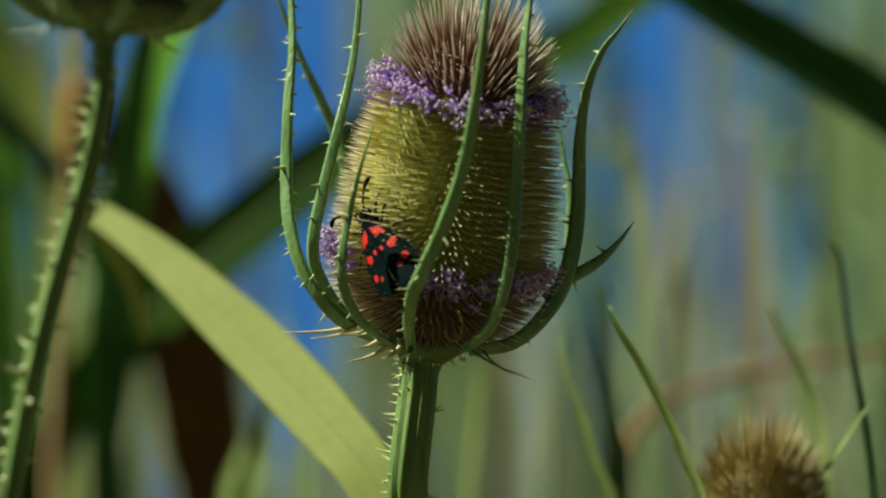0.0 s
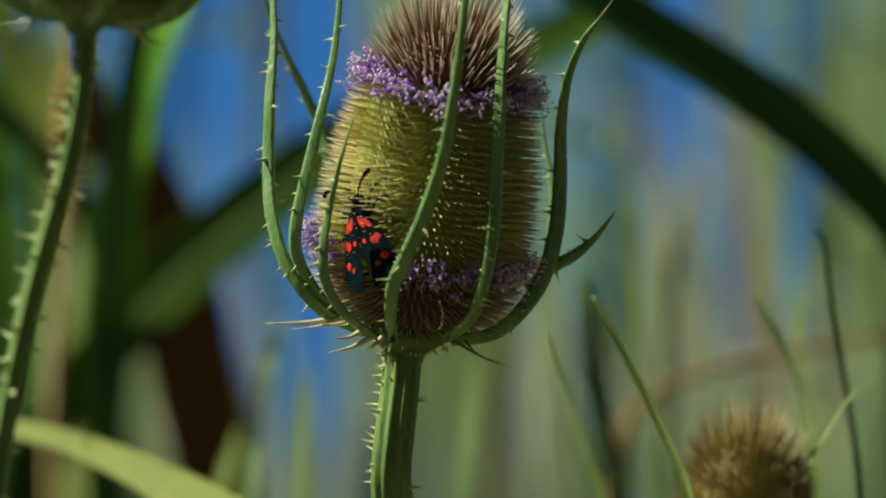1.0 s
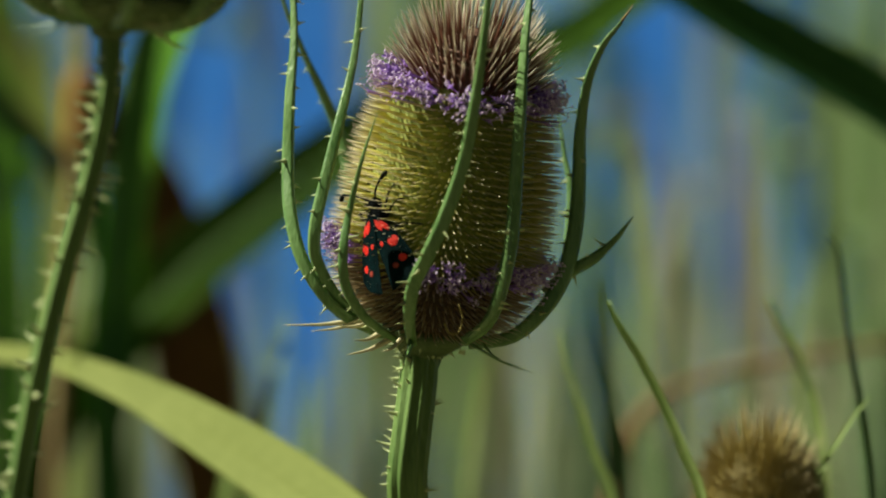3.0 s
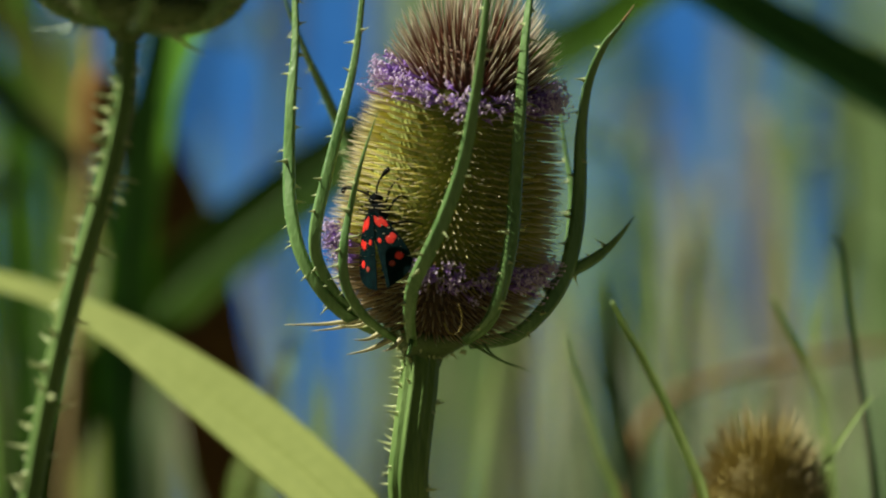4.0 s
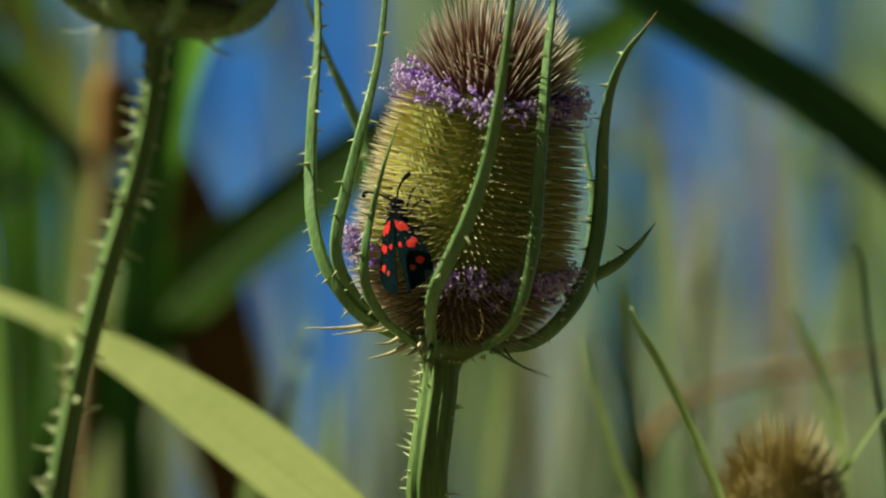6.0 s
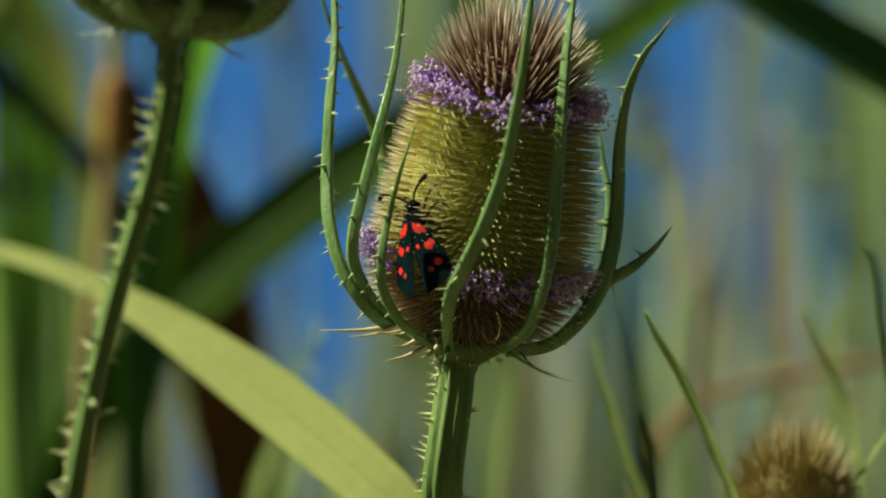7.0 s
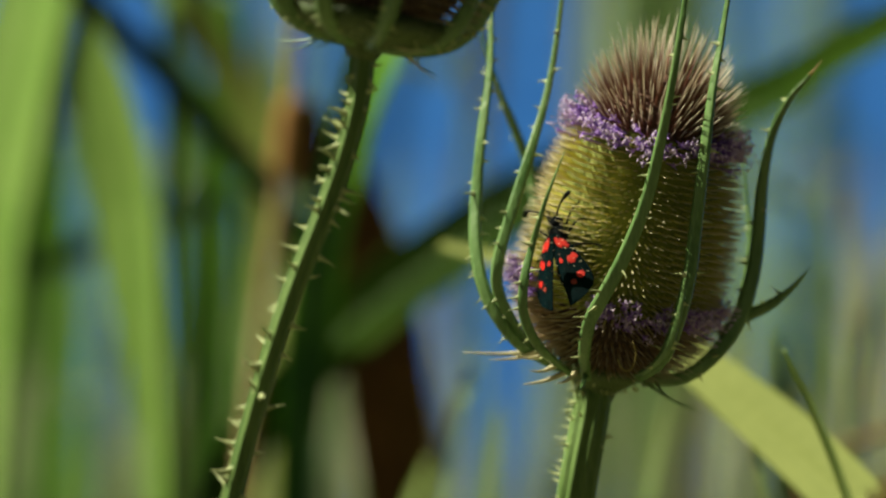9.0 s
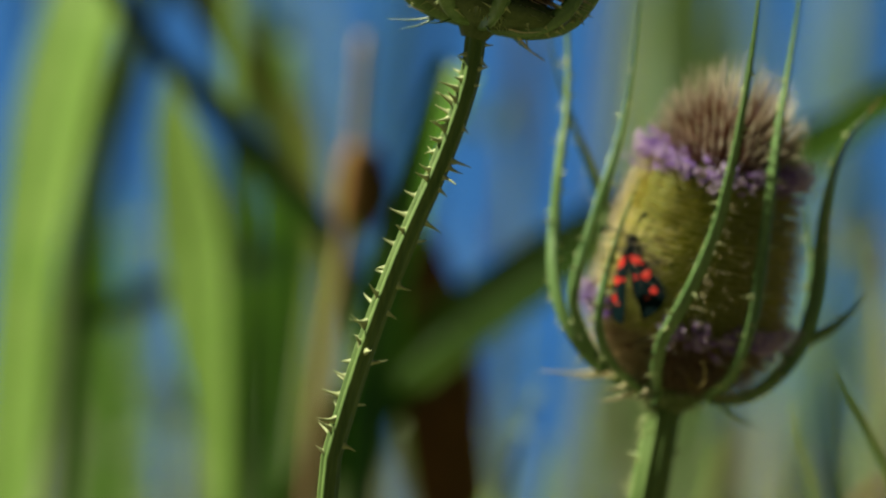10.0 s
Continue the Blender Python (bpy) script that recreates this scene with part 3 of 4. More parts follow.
# ---- leaves and grass ----
def to_ground(pts):
    """Carry a leaf's foot down to the soil out of sight."""
    e = pts[-1][0]
    return pts + [(Vector((e.x, e.y + 0.02 * k, e.z - (e.z + 0.03) * k)), pts[-1][1] * (1 - .4 * k)) for k in (.012, .03, .07, .15, .3, .6, 1.0)]


def leaf(name, rows, material, label, face=None, origin=None, fold=0.12, n=110, grounded=True, category="leaf", group="", rib=None):
    """rows: x, y, d, width as it looks on the plan's sheet."""
    pts = [(spot(x, y, d), w * 1e-4 * (70 + d) / 70) for x, y, d, w in rows]
    if grounded:
        pts = to_ground(pts)
    s = smooth_line([(*p, w) for p, w in pts], n)
    g = Geo()
    if isinstance(face, list):
        way = smooth_line([list(f) for f in face] + [list(face[-1])] * (len(pts) - len(face)), n)
    else:
        way = -np.array(AWAY) if face is None else np.array(face)
    g.blade(s[:, :3], np.maximum(s[:, 3], 2e-4), way, fold=fold)
    if origin is None:
        e = pts[-1][0]
        origin = (e.x, e.y, 0.0)
    ob = thing(name, g, [material], origin, label, category, group)
    if rib:
        # the raised rib along the middle of the blade
        h = Geo()
        h.tube(s[:, :3], np.maximum(s[:, 3], 2e-4) * 0.018 + 1e-4, 6)
        part("midrib", h, [rib], ob)
    return ob


def placed_leaves():
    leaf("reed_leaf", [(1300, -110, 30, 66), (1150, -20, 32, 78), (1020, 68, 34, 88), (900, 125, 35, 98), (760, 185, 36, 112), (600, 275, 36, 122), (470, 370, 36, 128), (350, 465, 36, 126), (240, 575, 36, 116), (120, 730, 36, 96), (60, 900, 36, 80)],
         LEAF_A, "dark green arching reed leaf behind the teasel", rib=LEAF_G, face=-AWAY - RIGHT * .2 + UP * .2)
    leaf("reed_leaf", [(232, 180, 42, 12), (258, 280, 42, 90), (292, 400, 42, 138), (320, 520, 42, 152), (342, 640, 42, 154), (364, 760, 42, 150), (388, 890, 42, 140)],
         BROWN, "dark brown withered reed leaf standing upright", rib=BROWN, face=-AWAY + RIGHT * .3)
    leaf("reed_leaf", [(340, -20, 24, 130), (306, 80, 24, 120), (276, 190, 25, 96), (246, 310, 26, 84), (222, 430, 28, 88), (206, 560, 30, 92), (198, 680, 30, 80), (192, 780, 30, 60), (190, 900, 30, 50)],
         LEAF_G, "fresh green upright reed leaf in sunlight", rib=LEAF_G, face=[-AWAY - RIGHT * .9 + UP * .5, -AWAY - RIGHT * .8 + UP * .4, -AWAY - RIGHT * .6 + UP * .2, -AWAY - RIGHT * .2, -AWAY + RIGHT * .1, -AWAY + RIGHT * .2])
    # added leaf, stands in for the shaded lower part of the fresh green one
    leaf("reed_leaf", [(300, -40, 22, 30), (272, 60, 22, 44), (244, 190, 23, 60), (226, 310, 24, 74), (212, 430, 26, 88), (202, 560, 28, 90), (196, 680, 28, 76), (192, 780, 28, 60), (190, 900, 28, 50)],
         LEAF_D, "dark green reed leaf added for the shaded part", rib=LEAF_D, face=-AWAY + RIGHT * .7)
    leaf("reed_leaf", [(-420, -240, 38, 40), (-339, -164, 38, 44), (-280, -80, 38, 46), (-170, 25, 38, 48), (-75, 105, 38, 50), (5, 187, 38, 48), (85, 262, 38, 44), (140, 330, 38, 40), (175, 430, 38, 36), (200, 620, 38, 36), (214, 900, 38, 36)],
         LEAF_T, "dark bent reed leaf, shade painted in", rib=LEAF_T)
    made = []
    for i, (rows, m, lab) in enumerate([
        ([(-285, -200, 46, 175), (-335, -57, 46, 185), (-362, 94, 46, 190), (-382, 254, 46, 175), (-398, 414, 46, 155), (-400, 573, 46, 155), (-405, 900, 46, 130)], LEAF_B, "pale green broad reed leaf in the sun"),
        ([(-215, 10, 36, 8), (-190, 90, 36, 84), (-162, 190, 36, 128), (-130, 312, 36, 150), (-112, 419, 36, 140), (-92, 560, 36, 108), (-70, 700, 36, 70), (-50, 900, 36, 40)], LEAF_B, "pale green broad reed leaf in the sun"),
        ([(-100, -180, 46, 22), (-92, -60, 46, 34), (-82, 60, 46, 38), (-72, 150, 46, 40), (-66, 290, 46, 40), (-60, 420, 46, 24), (-52, 560, 46, 12), (-44, 900, 46, 9)], LEAF_B, "narrow light green reed leaf"),
        ([(-200, -215, 50, 70), (-126, -123, 50, 80), (-56, -32, 50, 80), (20, 75, 50, 64), (76, 190, 50, 54), (98, 296, 50, 36), (104, 450, 50, 30), (108, 900, 50, 24)], LEAF_O, "olive green drooping reed leaf"),
        ([(-225, -200, 60, 30), (-240, -133, 60, 34), (-268, 6, 60, 36), (-300, 166, 60, 36), (-328, 326, 60, 36), (-352, 507, 60, 34), (-362, 900, 60, 34)], LEAF_T, "dark bent reed leaf, shade painted in"),
        ([(-300, 200, 110, 60), (-285, 420, 110, 110), (-270, 620, 110, 120), (-262, 900, 110, 110)], LEAF_G, "fresh green upright reed leaf"),
        ([(-10, -140, 84, 50), (20, 40, 84, 64), (48, 170, 84, 64), (70, 300, 84, 40), (80, 480, 84, 30), (84, 900, 84, 26)], LEAF_G, "fresh green upright reed leaf"),
        ([(-36, 40, 90, 10), (-24, 200, 90, 56), (-12, 400, 90, 76), (-2, 620, 90, 80), (4, 900, 90, 70)], LEAF_G, "fresh green upright reed leaf"),
        ([(0, 230, 66, 14), (14, 380, 66, 34), (10, 540, 66, 44), (2, 700, 66, 44), (0, 900, 66, 40)], LEAF_T, "dark bent reed leaf, shade painted in"),
        ([(1262, -180, 140, 40), (1250, 40, 140, 44), (1240, 260, 140, 40), (1232, 480, 140, 30), (1230, 900, 140, 26)], FARP, "pale dry reed leaf, bleached grey"),
        ([(884, 540, 80, 10), (874, 640, 80, 50), (866, 770, 80, 62), (858, 900, 80, 62)], FARP, "pale dry reed leaf, bleached grey"),
        ([(12, -60, 52, 36), (20, 120, 52, 42), (32, 260, 52, 40), (40, 420, 52, 30), (48, 900, 52, 26)], LEAF_G, "fresh green upright reed leaf"),
        ([(70, 20, 88, 8), (88, 90, 88, 44), (100, 180, 88, 50), (112, 300, 88, 40), (120, 900, 88, 40)], LEAF_O, "olive green drooping reed leaf"),
        ([(-360, 480, 60, 30), (-256, 436, 60, 44), (-107, 362, 60, 48), (40, 320, 60, 40), (150, 330, 60, 30), (200, 420, 60, 30), (220, 900, 60, 30)], LEAF_T, "dark bent reed leaf, shade painted in"),
        ([(462, -150, 120, 36), (460, 60, 120, 40), (450, 240, 120, 36), (432, 420, 120, 30), (430, 900, 120, 30)], FARP, "pale dry reed leaf, bleached grey"),
        ([(1312, 200, 56, 24), (1324, 400, 56, 56), (1334, 560, 56, 66), (1356, 700, 56, 72), (1370, 900, 56, 72)], FARP, "pale dry reed leaf, bleached grey"),
    ]):
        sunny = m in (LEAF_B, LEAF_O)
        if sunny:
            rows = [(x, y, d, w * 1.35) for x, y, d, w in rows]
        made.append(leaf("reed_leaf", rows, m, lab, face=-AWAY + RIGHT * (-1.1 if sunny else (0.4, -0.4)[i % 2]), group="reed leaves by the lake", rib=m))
    return made


BROAD = placed_leaves()


def cattail():
    d = 34
    k = 1e-4 * (70 + d) / 70
    foot = spot(100, 900, d)
    ob = root("cattail", (foot.x, foot.y, 0.0), "dry tan cattail stalk with a split brown spike", "cattail")
    line = smooth_line([spot(150, -80, d), spot(148, 130, d), spot(140, 300, d), spot(118, 520, d), foot] + [Vector((foot.x, foot.y, foot.z - (foot.z + .03) * k)) for k in (.1, .3, .6, 1)], 40)
    g = Geo()
    g.tube(line, np.interp(np.arange(40), [0, 6, 12, 39], [11, 11, 12, 14]) * k, 10)
    part("stalk", g, [TAN], ob)
    g = Geo()
    g.tube(smooth_line([spot(150, 120, d), spot(148, 165, d), spot(145, 225, d), spot(141, 285, d)], 14), np.array([5, 17, 23, 25, 26, 26, 26, 26, 26, 26, 25, 24, 18, 6]) * k, 14)
    part("spike", g, [CATTAIL], ob, "brown felted spike")
    g = Geo()
    g.tube(smooth_line([spot(174, 125, d + .4), spot(182, 175, d + .4), spot(184, 235, d + .4), spot(178, 300, d + .4)], 14), np.array([5, 16, 22, 25, 27, 29, 30, 30, 30, 29, 27, 22, 15, 5]) * k, 14)
    part("spike", g, [CATTAIL_D], ob, "dark right half of the spike")


cattail()


def grasses():
    light, dark = "thin light green grass stalk", "thin dark green grass stalk, shade in its colour"
    for i, (rows, m, lab) in enumerate([
        ([(1088, 535, 3, 4), (1110, 580, 3, 12), (1146, 640, 3, 16), (1188, 725, 3, 18), (1220, 800, 3, 19), (1252, 890, 3, 20)], GRASS, light),
        ([(1470, 420, 7, 5), (1490, 450, 7, 9), (1502, 560, 7, 10), (1516, 650, 7, 11), (1532, 750, 7, 12), (1546, 890, 7, 13)], GRASS_D, dark),
        ([(1545, 705, 4, 3), (1518, 740, 4, 7), (1484, 792, 4, 8), (1452, 847, 4, 8), (1424, 900, 4, 8)], GRASS, light),
        ([(1364, 530, 9, 4), (1390, 585, 9, 12), (1424, 650, 9, 14), (1452, 730, 9, 15), (1470, 890, 9, 16)], GRASS, light),
        ([(1000, 590, 9, 4), (1012, 650, 9, 10), (1032, 710, 9, 13), (1060, 800, 9, 16), (1090, 890, 9, 18)], GRASS, light),
        ([(1064, 660, 9, 4), (1090, 730, 9, 9), (1106, 800, 9, 10), (1112, 890, 9, 11)], GRASS_D, dark),
        ([(1050, 500, 24, 8), (1062, 600, 24, 28), (1074, 700, 24, 36), (1084, 790, 24, 34), (1100, 890, 24, 30)], GRASS_D, dark),
        ([(1214, 400, 40, 5), (1196, 500, 40, 20), (1184, 640, 40, 24), (1190, 890, 40, 26)], GRASS_D, dark),
        ([(1418, 520, 30, 5), (1412, 600, 30, 18), (1424, 700, 30, 20), (1440, 890, 30, 20)], GRASS, light),
        ([(520, 560, 26, 5), (500, 620, 26, 16), (478, 700, 26, 20), (450, 890, 26, 26)], GRASS, light),
        ([(556, 660, 30, 6), (552, 740, 30, 24), (546, 890, 30, 30)], GRASS, light),
        ([(860, 640, 26, 6), (846, 720, 26, 16), (826, 890, 26, 18)], GRASS, light),
        ([(440, 760, 22, 5), (420, 820, 22, 20), (405, 890, 22, 26)], GRASS, light),
        ([(660, 740, 40, 8), (655, 820, 40, 30), (650, 890, 40, 34)], GRASS_D, dark),
        ([(1560, 560, 40, 8), (1590, 640, 40, 24), (1600, 890, 40, 30)], GRASS_D, dark),
    ]):
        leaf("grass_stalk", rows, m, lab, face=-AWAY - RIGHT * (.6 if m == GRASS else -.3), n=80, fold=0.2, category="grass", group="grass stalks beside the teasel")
    g = Geo()
    d = 28
    k = 1e-4 * (70 + d) / 70
    foot = spot(1060, 960, d)
    line = smooth_line([spot(1720, 600, d), spot(1560, 614, d), spot(1400, 640, d), spot(1260, 668, d), spot(1170, 708, d), spot(1118, 770, d), spot(1092, 870, d), foot] + [Vector((foot.x, foot.y, foot.z - (foot.z + .03) * k)) for k in (.02, .05, .12, .3, .6, 1)], 70)
    g.tube(line, np.interp(np.arange(70), [0, 18, 24, 32, 40, 69], [7, 9, 13, 16, 11, 9]) * k, 8)
    thing("bent_stalk", g, [BENT], (foot.x, foot.y, 0), "brown dry stalk bent over the grass", "stalk")


grasses()


def far_reeds(name, count, seed, material, label, xr, dr, top, wide):
    """Stands of reeds in the shallow water, past counting."""
    rnd = random.Random(seed)
    g = Geo()
    for i in range(count):
        d = rnd.uniform(*dr)
        x, y = rnd.uniform(*xr), rnd.uniform(*top)
        s = (70 + d) / 70
        p = spot(x, y, d)
        lean = rnd.gauss(0, .07)
        w = rnd.uniform(*wide) * 1e-4 * s
        line = smooth_line([(p.x, p.y, p.z), (p.x - lean * .25, p.y, p.z * .75), (p.x - lean * .6, p.y, p.z * .4), (p.x - lean * .8, p.y, -.15)], 10)
        a = rnd.uniform(-1.2, .5)
        g.blade(line, np.array([.1, .7, 1, 1, 1, 1, .95, .9, .85, .8]) * w, (math.sin(a), -math.cos(a), .1), .0006)
    return thing(name, g, [material], (0, 0, 0), label, "reeds", kind="stuff")


far_reeds("green_reeds", 104, 1, FARG, "dense green reeds in the lake's shallows", (640, 2300), (110, 330), (-900, 500), (20, 60))
far_reeds("dry_reeds", 14, 2, FART, "dry tan reeds in the lake's shallows", (560, 2300), (120, 300), (-900, 500), (18, 50))
far_reeds("shaded_reeds", 6, 3, FARD, "dark green reeds in the shallows, shade painted in", (-900, 900), (140, 330), (-900, 600), (20, 50))
far_reeds("green_reeds", 34, 4, FARG, "scattered green reeds in the lake's shallows", (-1000, 420), (110, 330), (-600, 700), (20, 70))
far_reeds("low_reeds", 50, 6, FARG, "low green reeds near the bank", (1120, 2300), (60, 200), (330, 900), (24, 60))
far_reeds("low_reeds", 54, 9, FARG, "scattered low green reeds near the bank", (-900, 880), (60, 200), (360, 860), (20, 50))
far_reeds("low_dry_reeds", 64, 11, FART, "scattered low dry reeds near the bank", (-900, 420), (90, 220), (400, 760), (24, 60))
far_reeds("low_dry_reeds", 80, 7, FART, "low dry reeds near the bank", (200, 2300), (70, 200), (500, 880), (24, 60))
# dark-coloured reeds added to paint the shadow among the reed bases
far_reeds("low_shaded_reeds", 22, 21, FARD, "low reeds near the bank, shade painted in", (880, 1900), (40, 120), (420, 760), (14, 34))
far_reeds("low_shaded_reeds", 64, 22, FARD, "dense low reeds near the bank, shade painted in", (760, 1800), (40, 150), (600, 860), (20, 46))


def bent_reeds(name, count, seed, material, label, xr, yr, dr, wide, long):
    """Reeds whose upper leaves arch over to one side, past counting."""
    rnd = random.Random(seed)
    g = Geo()
    for i in range(count):
        d = rnd.uniform(*dr)
        k = 1e-4 * (70 + d) / 70
        p = spot(rnd.uniform(*xr), rnd.uniform(*yr), d)
        l, w = rnd.uniform(*long) * k, rnd.uniform(*wide) * k
        a = rnd.choice((-1, 1)) * rnd.uniform(.25, 1.1)
        arch = [p + Vector((math.sin(a) * l * f, 0, math.cos(a) * l * f - l * .45 * f * f)) for f in (1.0, .75, .5, .25)]
        foot = [p, Vector((p.x - math.sin(a) * .02, p.y, p.z * .8)), Vector((p.x - math.sin(a) * .04, p.y, p.z * .4)), Vector((p.x - math.sin(a) * .04, p.y, -.15))]
        g.blade(smooth_line(arch + foot, 20), np.interp(np.linspace(0, 1, 20), [0, .15, .4, .6, 1], [.08, .6, 1, .7, .4]) * w, (-.75 + math.sin(a) * .3, -.6, .5), .0005)
    return thing(name, g, [material], (0, 0, 0), label, "reeds", kind="stuff")


bent_reeds("arching_reeds", 22, 31, FARG, "green reeds with leaves arching over", (1000, 2100), (60, 760), (50, 170), (20, 48), (160, 420))
bent_reeds("arching_dry_reeds", 9, 32, FARP, "bleached dry reeds with leaves arching over", (900, 2100), (200, 800), (45, 150), (14, 34), (140, 380))
bent_reeds("arching_reeds", 12, 33, FARG, "scattered green reeds with leaves arching over", (-600, 700), (100, 800), (60, 170), (22, 50), (140, 340))

# ---- leaves that the wind moves ----
R7 = (400, 600, 9.2)


def swaying_leaf():
    """The yellow-green leaf: a stiff blade, and its narrow tip that bends at a joint. Returns the leaf, the tip, the joint and the joint's axis across."""
    rows = [(-60, 500, 14.5, 14), (60, 514, 13.4, 32), (160, 536, 12.2, 38), (230, 560, 11.4, 44), (330, 606, 10.1, 62), (400, 646, 9.2, 80), (480, 698, 8.1, 98), (560, 752, 7.0, 112), (640, 812, 5.9, 117),
            (720, 876, 4.8, 112), (800, 948, 3.8, 102), (900, 1090, 2.8, 96), (960, 1220, 2.2, 96)]
    face = np.array(-AWAY - RIGHT * .6 + UP * .6)
    pts = [(*spot(x, y, d), w * 1e-4 * (70 + d) / 70) for x, y, d, w in rows]
    s = smooth_line(pts, 121)
    cut = 30
    low = smooth_line([(*p, w) for p, w in to_ground([(Vector(s[-1, :3]), s[-1, 3])])], 40)[1:]
    ob = root("reed_leaf", spot(*R7), "yellow-green reed leaf swaying in the wind", "leaf")
    g = Geo()
    body = np.vstack([s[cut:], low])
    g.blade(body[:, :3], body[:, 3], face, fold=0.012)
    part("blade", g, [LEAF_Y], ob)
    g = Geo()
    g.tube(body[:, :3] - unit(face) * 2e-4, body[:, 3] * 0.016 + 1e-4, 6)
    part("midrib", g, [LEAF_Y], ob)
    joint = Vector(s[cut, :3])
    g = Geo()
    g.blade(s[:cut + 2, :3], s[:cut + 2, 3] * .995, face, fold=0.012)
    tip = new("leaf_tip", g.mesh("leaf_tip", [LEAF_Y], joint))
    tip.parent = ob
    tip.location = joint - ob.location
    tagged(tip, "narrow drooping tip of the leaf")
    return ob, tip, tip.location.copy(), Vector(np.cross(unit(s[cut + 1, :3] - s[cut, :3]), face)).normalized()


YELLOW, LEAF_END, JOINT, ACROSS = swaying_leaf()
Q4 = (1345, 150, 22)
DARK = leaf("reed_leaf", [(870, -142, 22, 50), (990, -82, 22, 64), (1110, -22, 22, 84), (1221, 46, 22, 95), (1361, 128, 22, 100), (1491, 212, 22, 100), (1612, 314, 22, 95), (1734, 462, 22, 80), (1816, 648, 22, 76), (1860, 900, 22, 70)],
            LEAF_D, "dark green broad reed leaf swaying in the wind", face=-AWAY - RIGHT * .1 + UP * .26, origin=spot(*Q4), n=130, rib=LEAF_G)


# ---- moth ----
def moth():
    """Long axis along x (head forward), back towards z; metres."""
    ob = root("moth", (0, 0, 0), "black burnet moth with red-spotted teal-glossed wings", "moth")
    c = 0.01
    g = Geo()
    body = smooth_line([(.62, 0, .17), (.45, 0, .18), (.2, 0, .16), (-.1, 0, .10), (-.35, 0, .06), (-.5, 0, .04)], 20) * c
    g.tube(body, np.interp(np.linspace(0, 1, 20), [0, .1, .25, .4, .7, .9, 1], [.07, .15, .18, .14, .12, .09, .03]) * c, 14)
    rnd = random.Random(2)
    for i in range(220):
        u = rnd.uniform(.05, .45)
        p = body[int(u * 19)]
        a = rnd.uniform(0, 2 * math.pi)
        o = np.array((rnd.uniform(-.5, .2), math.cos(a), math.sin(a)))
        g.spike(p + unit(o * (0, 1, 1)) * .15 * c, unit(o), .07 * c, .008 * c)
    part("body", g, [FUR, FUR], ob, "black hairy body")
    g = Geo()
    g.tube(np.array([(.58, 0, .2), (.63, 0, .2), (.70, 0, .19), (.76, 0, .17), (.79, 0, .16)]) * c, np.array([.06, .115, .125, .08, .02]) * c, 12)
    for s in (-1, 1):
        g.tube(np.array([(.70, s * .09, .20), (.70, s * .12, .20), (.70, s * .135, .2)]) * c, np.array([.055, .045, .01]) * c, 10)
    part("head", g, [FUR], ob)
    for s in (-1, 1):
        shape = [(.74, .05, .24), (.87, .17, .33), (1.00, .34, .38), (1.10, .52, .38)] if s < 0 else [(.74, .06, .24), (.86, .24, .3), (.96, .46, .3), (1.00, .62, .26), (.93, .72, .24)]
        line = smooth_line([(x, s * y, z) for x, y, z in shape], 20) * c
        g = Geo()
        g.tube(line, np.interp(np.linspace(0, 1, 20), [0, .6, .85, .95, 1], [.018, .021, .044, .040, .01]) * c, 8)
        part("antenna", g, [BLACK], ob, "clubbed black antenna")
    for s in (-1, 1):
        for x, pts in ((.5, [(.58, .14, .12), (.80, .26, .12), (.93, .30, .02), (1.02, .42, -.02)]), (.4, [(.42, .16, .12), (.58, .40, .18), (.66, .46, .04), (.60, .52, -.04)]), (.2, [(.2, .16, .1), (.20, .44, .12), (.16, .66, -.02), (.10, .78, -.06)])):
            g = Geo()
            g.tube(smooth_line([(a, s * b, z) for a, b, z in pts], 14) * c, np.linspace(.024, .012, 14) * c, 6)
            part("leg", g, [BLACK], ob)
    wings = []
    wl = [0, .12, .3, .55, .8, .98, 1.10, 1.20, 1.28, 1.32]
    ww = [.15, .26, .36, .46, .53, .54, .48, .37, .21, .05]
    for s in (-1, 1):
        hinge = Vector((.42 * c, s * .07 * c, .36 * c))

        def sheet(a, v, lift=0.0):
            """A place on the wing: a along it, v across (0 inner edge, 1 outer edge)."""
            w = np.interp(a, wl, ww)
            off = -.13 + .02 * a + v * w
            drop = .50 * max(off, 0) ** 1.2 + .10 * a
            return np.array((-a, s * off, -drop + lift + (.016 if s > 0 else 0))) * c

        g = Geo()
        nu, nv = 26, 8
        for lift, rev in ((0, s < 0), (-.012, s > 0)):
            vs = [sheet(1.32 * i / nu, j / nv, lift) for i in range(nu + 1) for j in range(nv + 1)]
            fs = [(i * (nv + 1) + j, i * (nv + 1) + j + 1, (i + 1) * (nv + 1) + j + 1, (i + 1) * (nv + 1) + j) for i in range(nu) for j in range(nv)]
            g.add(vs, [f[::-1] for f in fs] if rev else fs)
        rim = [(i, 0) for i in range(nu)] + [(nu, j) for j in range(nv)] + [(i, nv) for i in range(nu, 0, -1)] + [(0, j) for j in range(nv, 0, -1)]
        vs = [sheet(1.32 * i / nu, j / nv, l) for i, j in rim for l in (0, -.012)]
        m = len(rim)
        g.add(vs, [(2 * q, 2 * q + 1, 2 * ((q + 1) % m) + 1, 2 * ((q + 1) % m)) for q in range(m)])
        w = new("forewing", g.mesh("forewing", [WING]))
        w.parent = ob
        w.location = hinge
        wings.append((w, hinge, s))
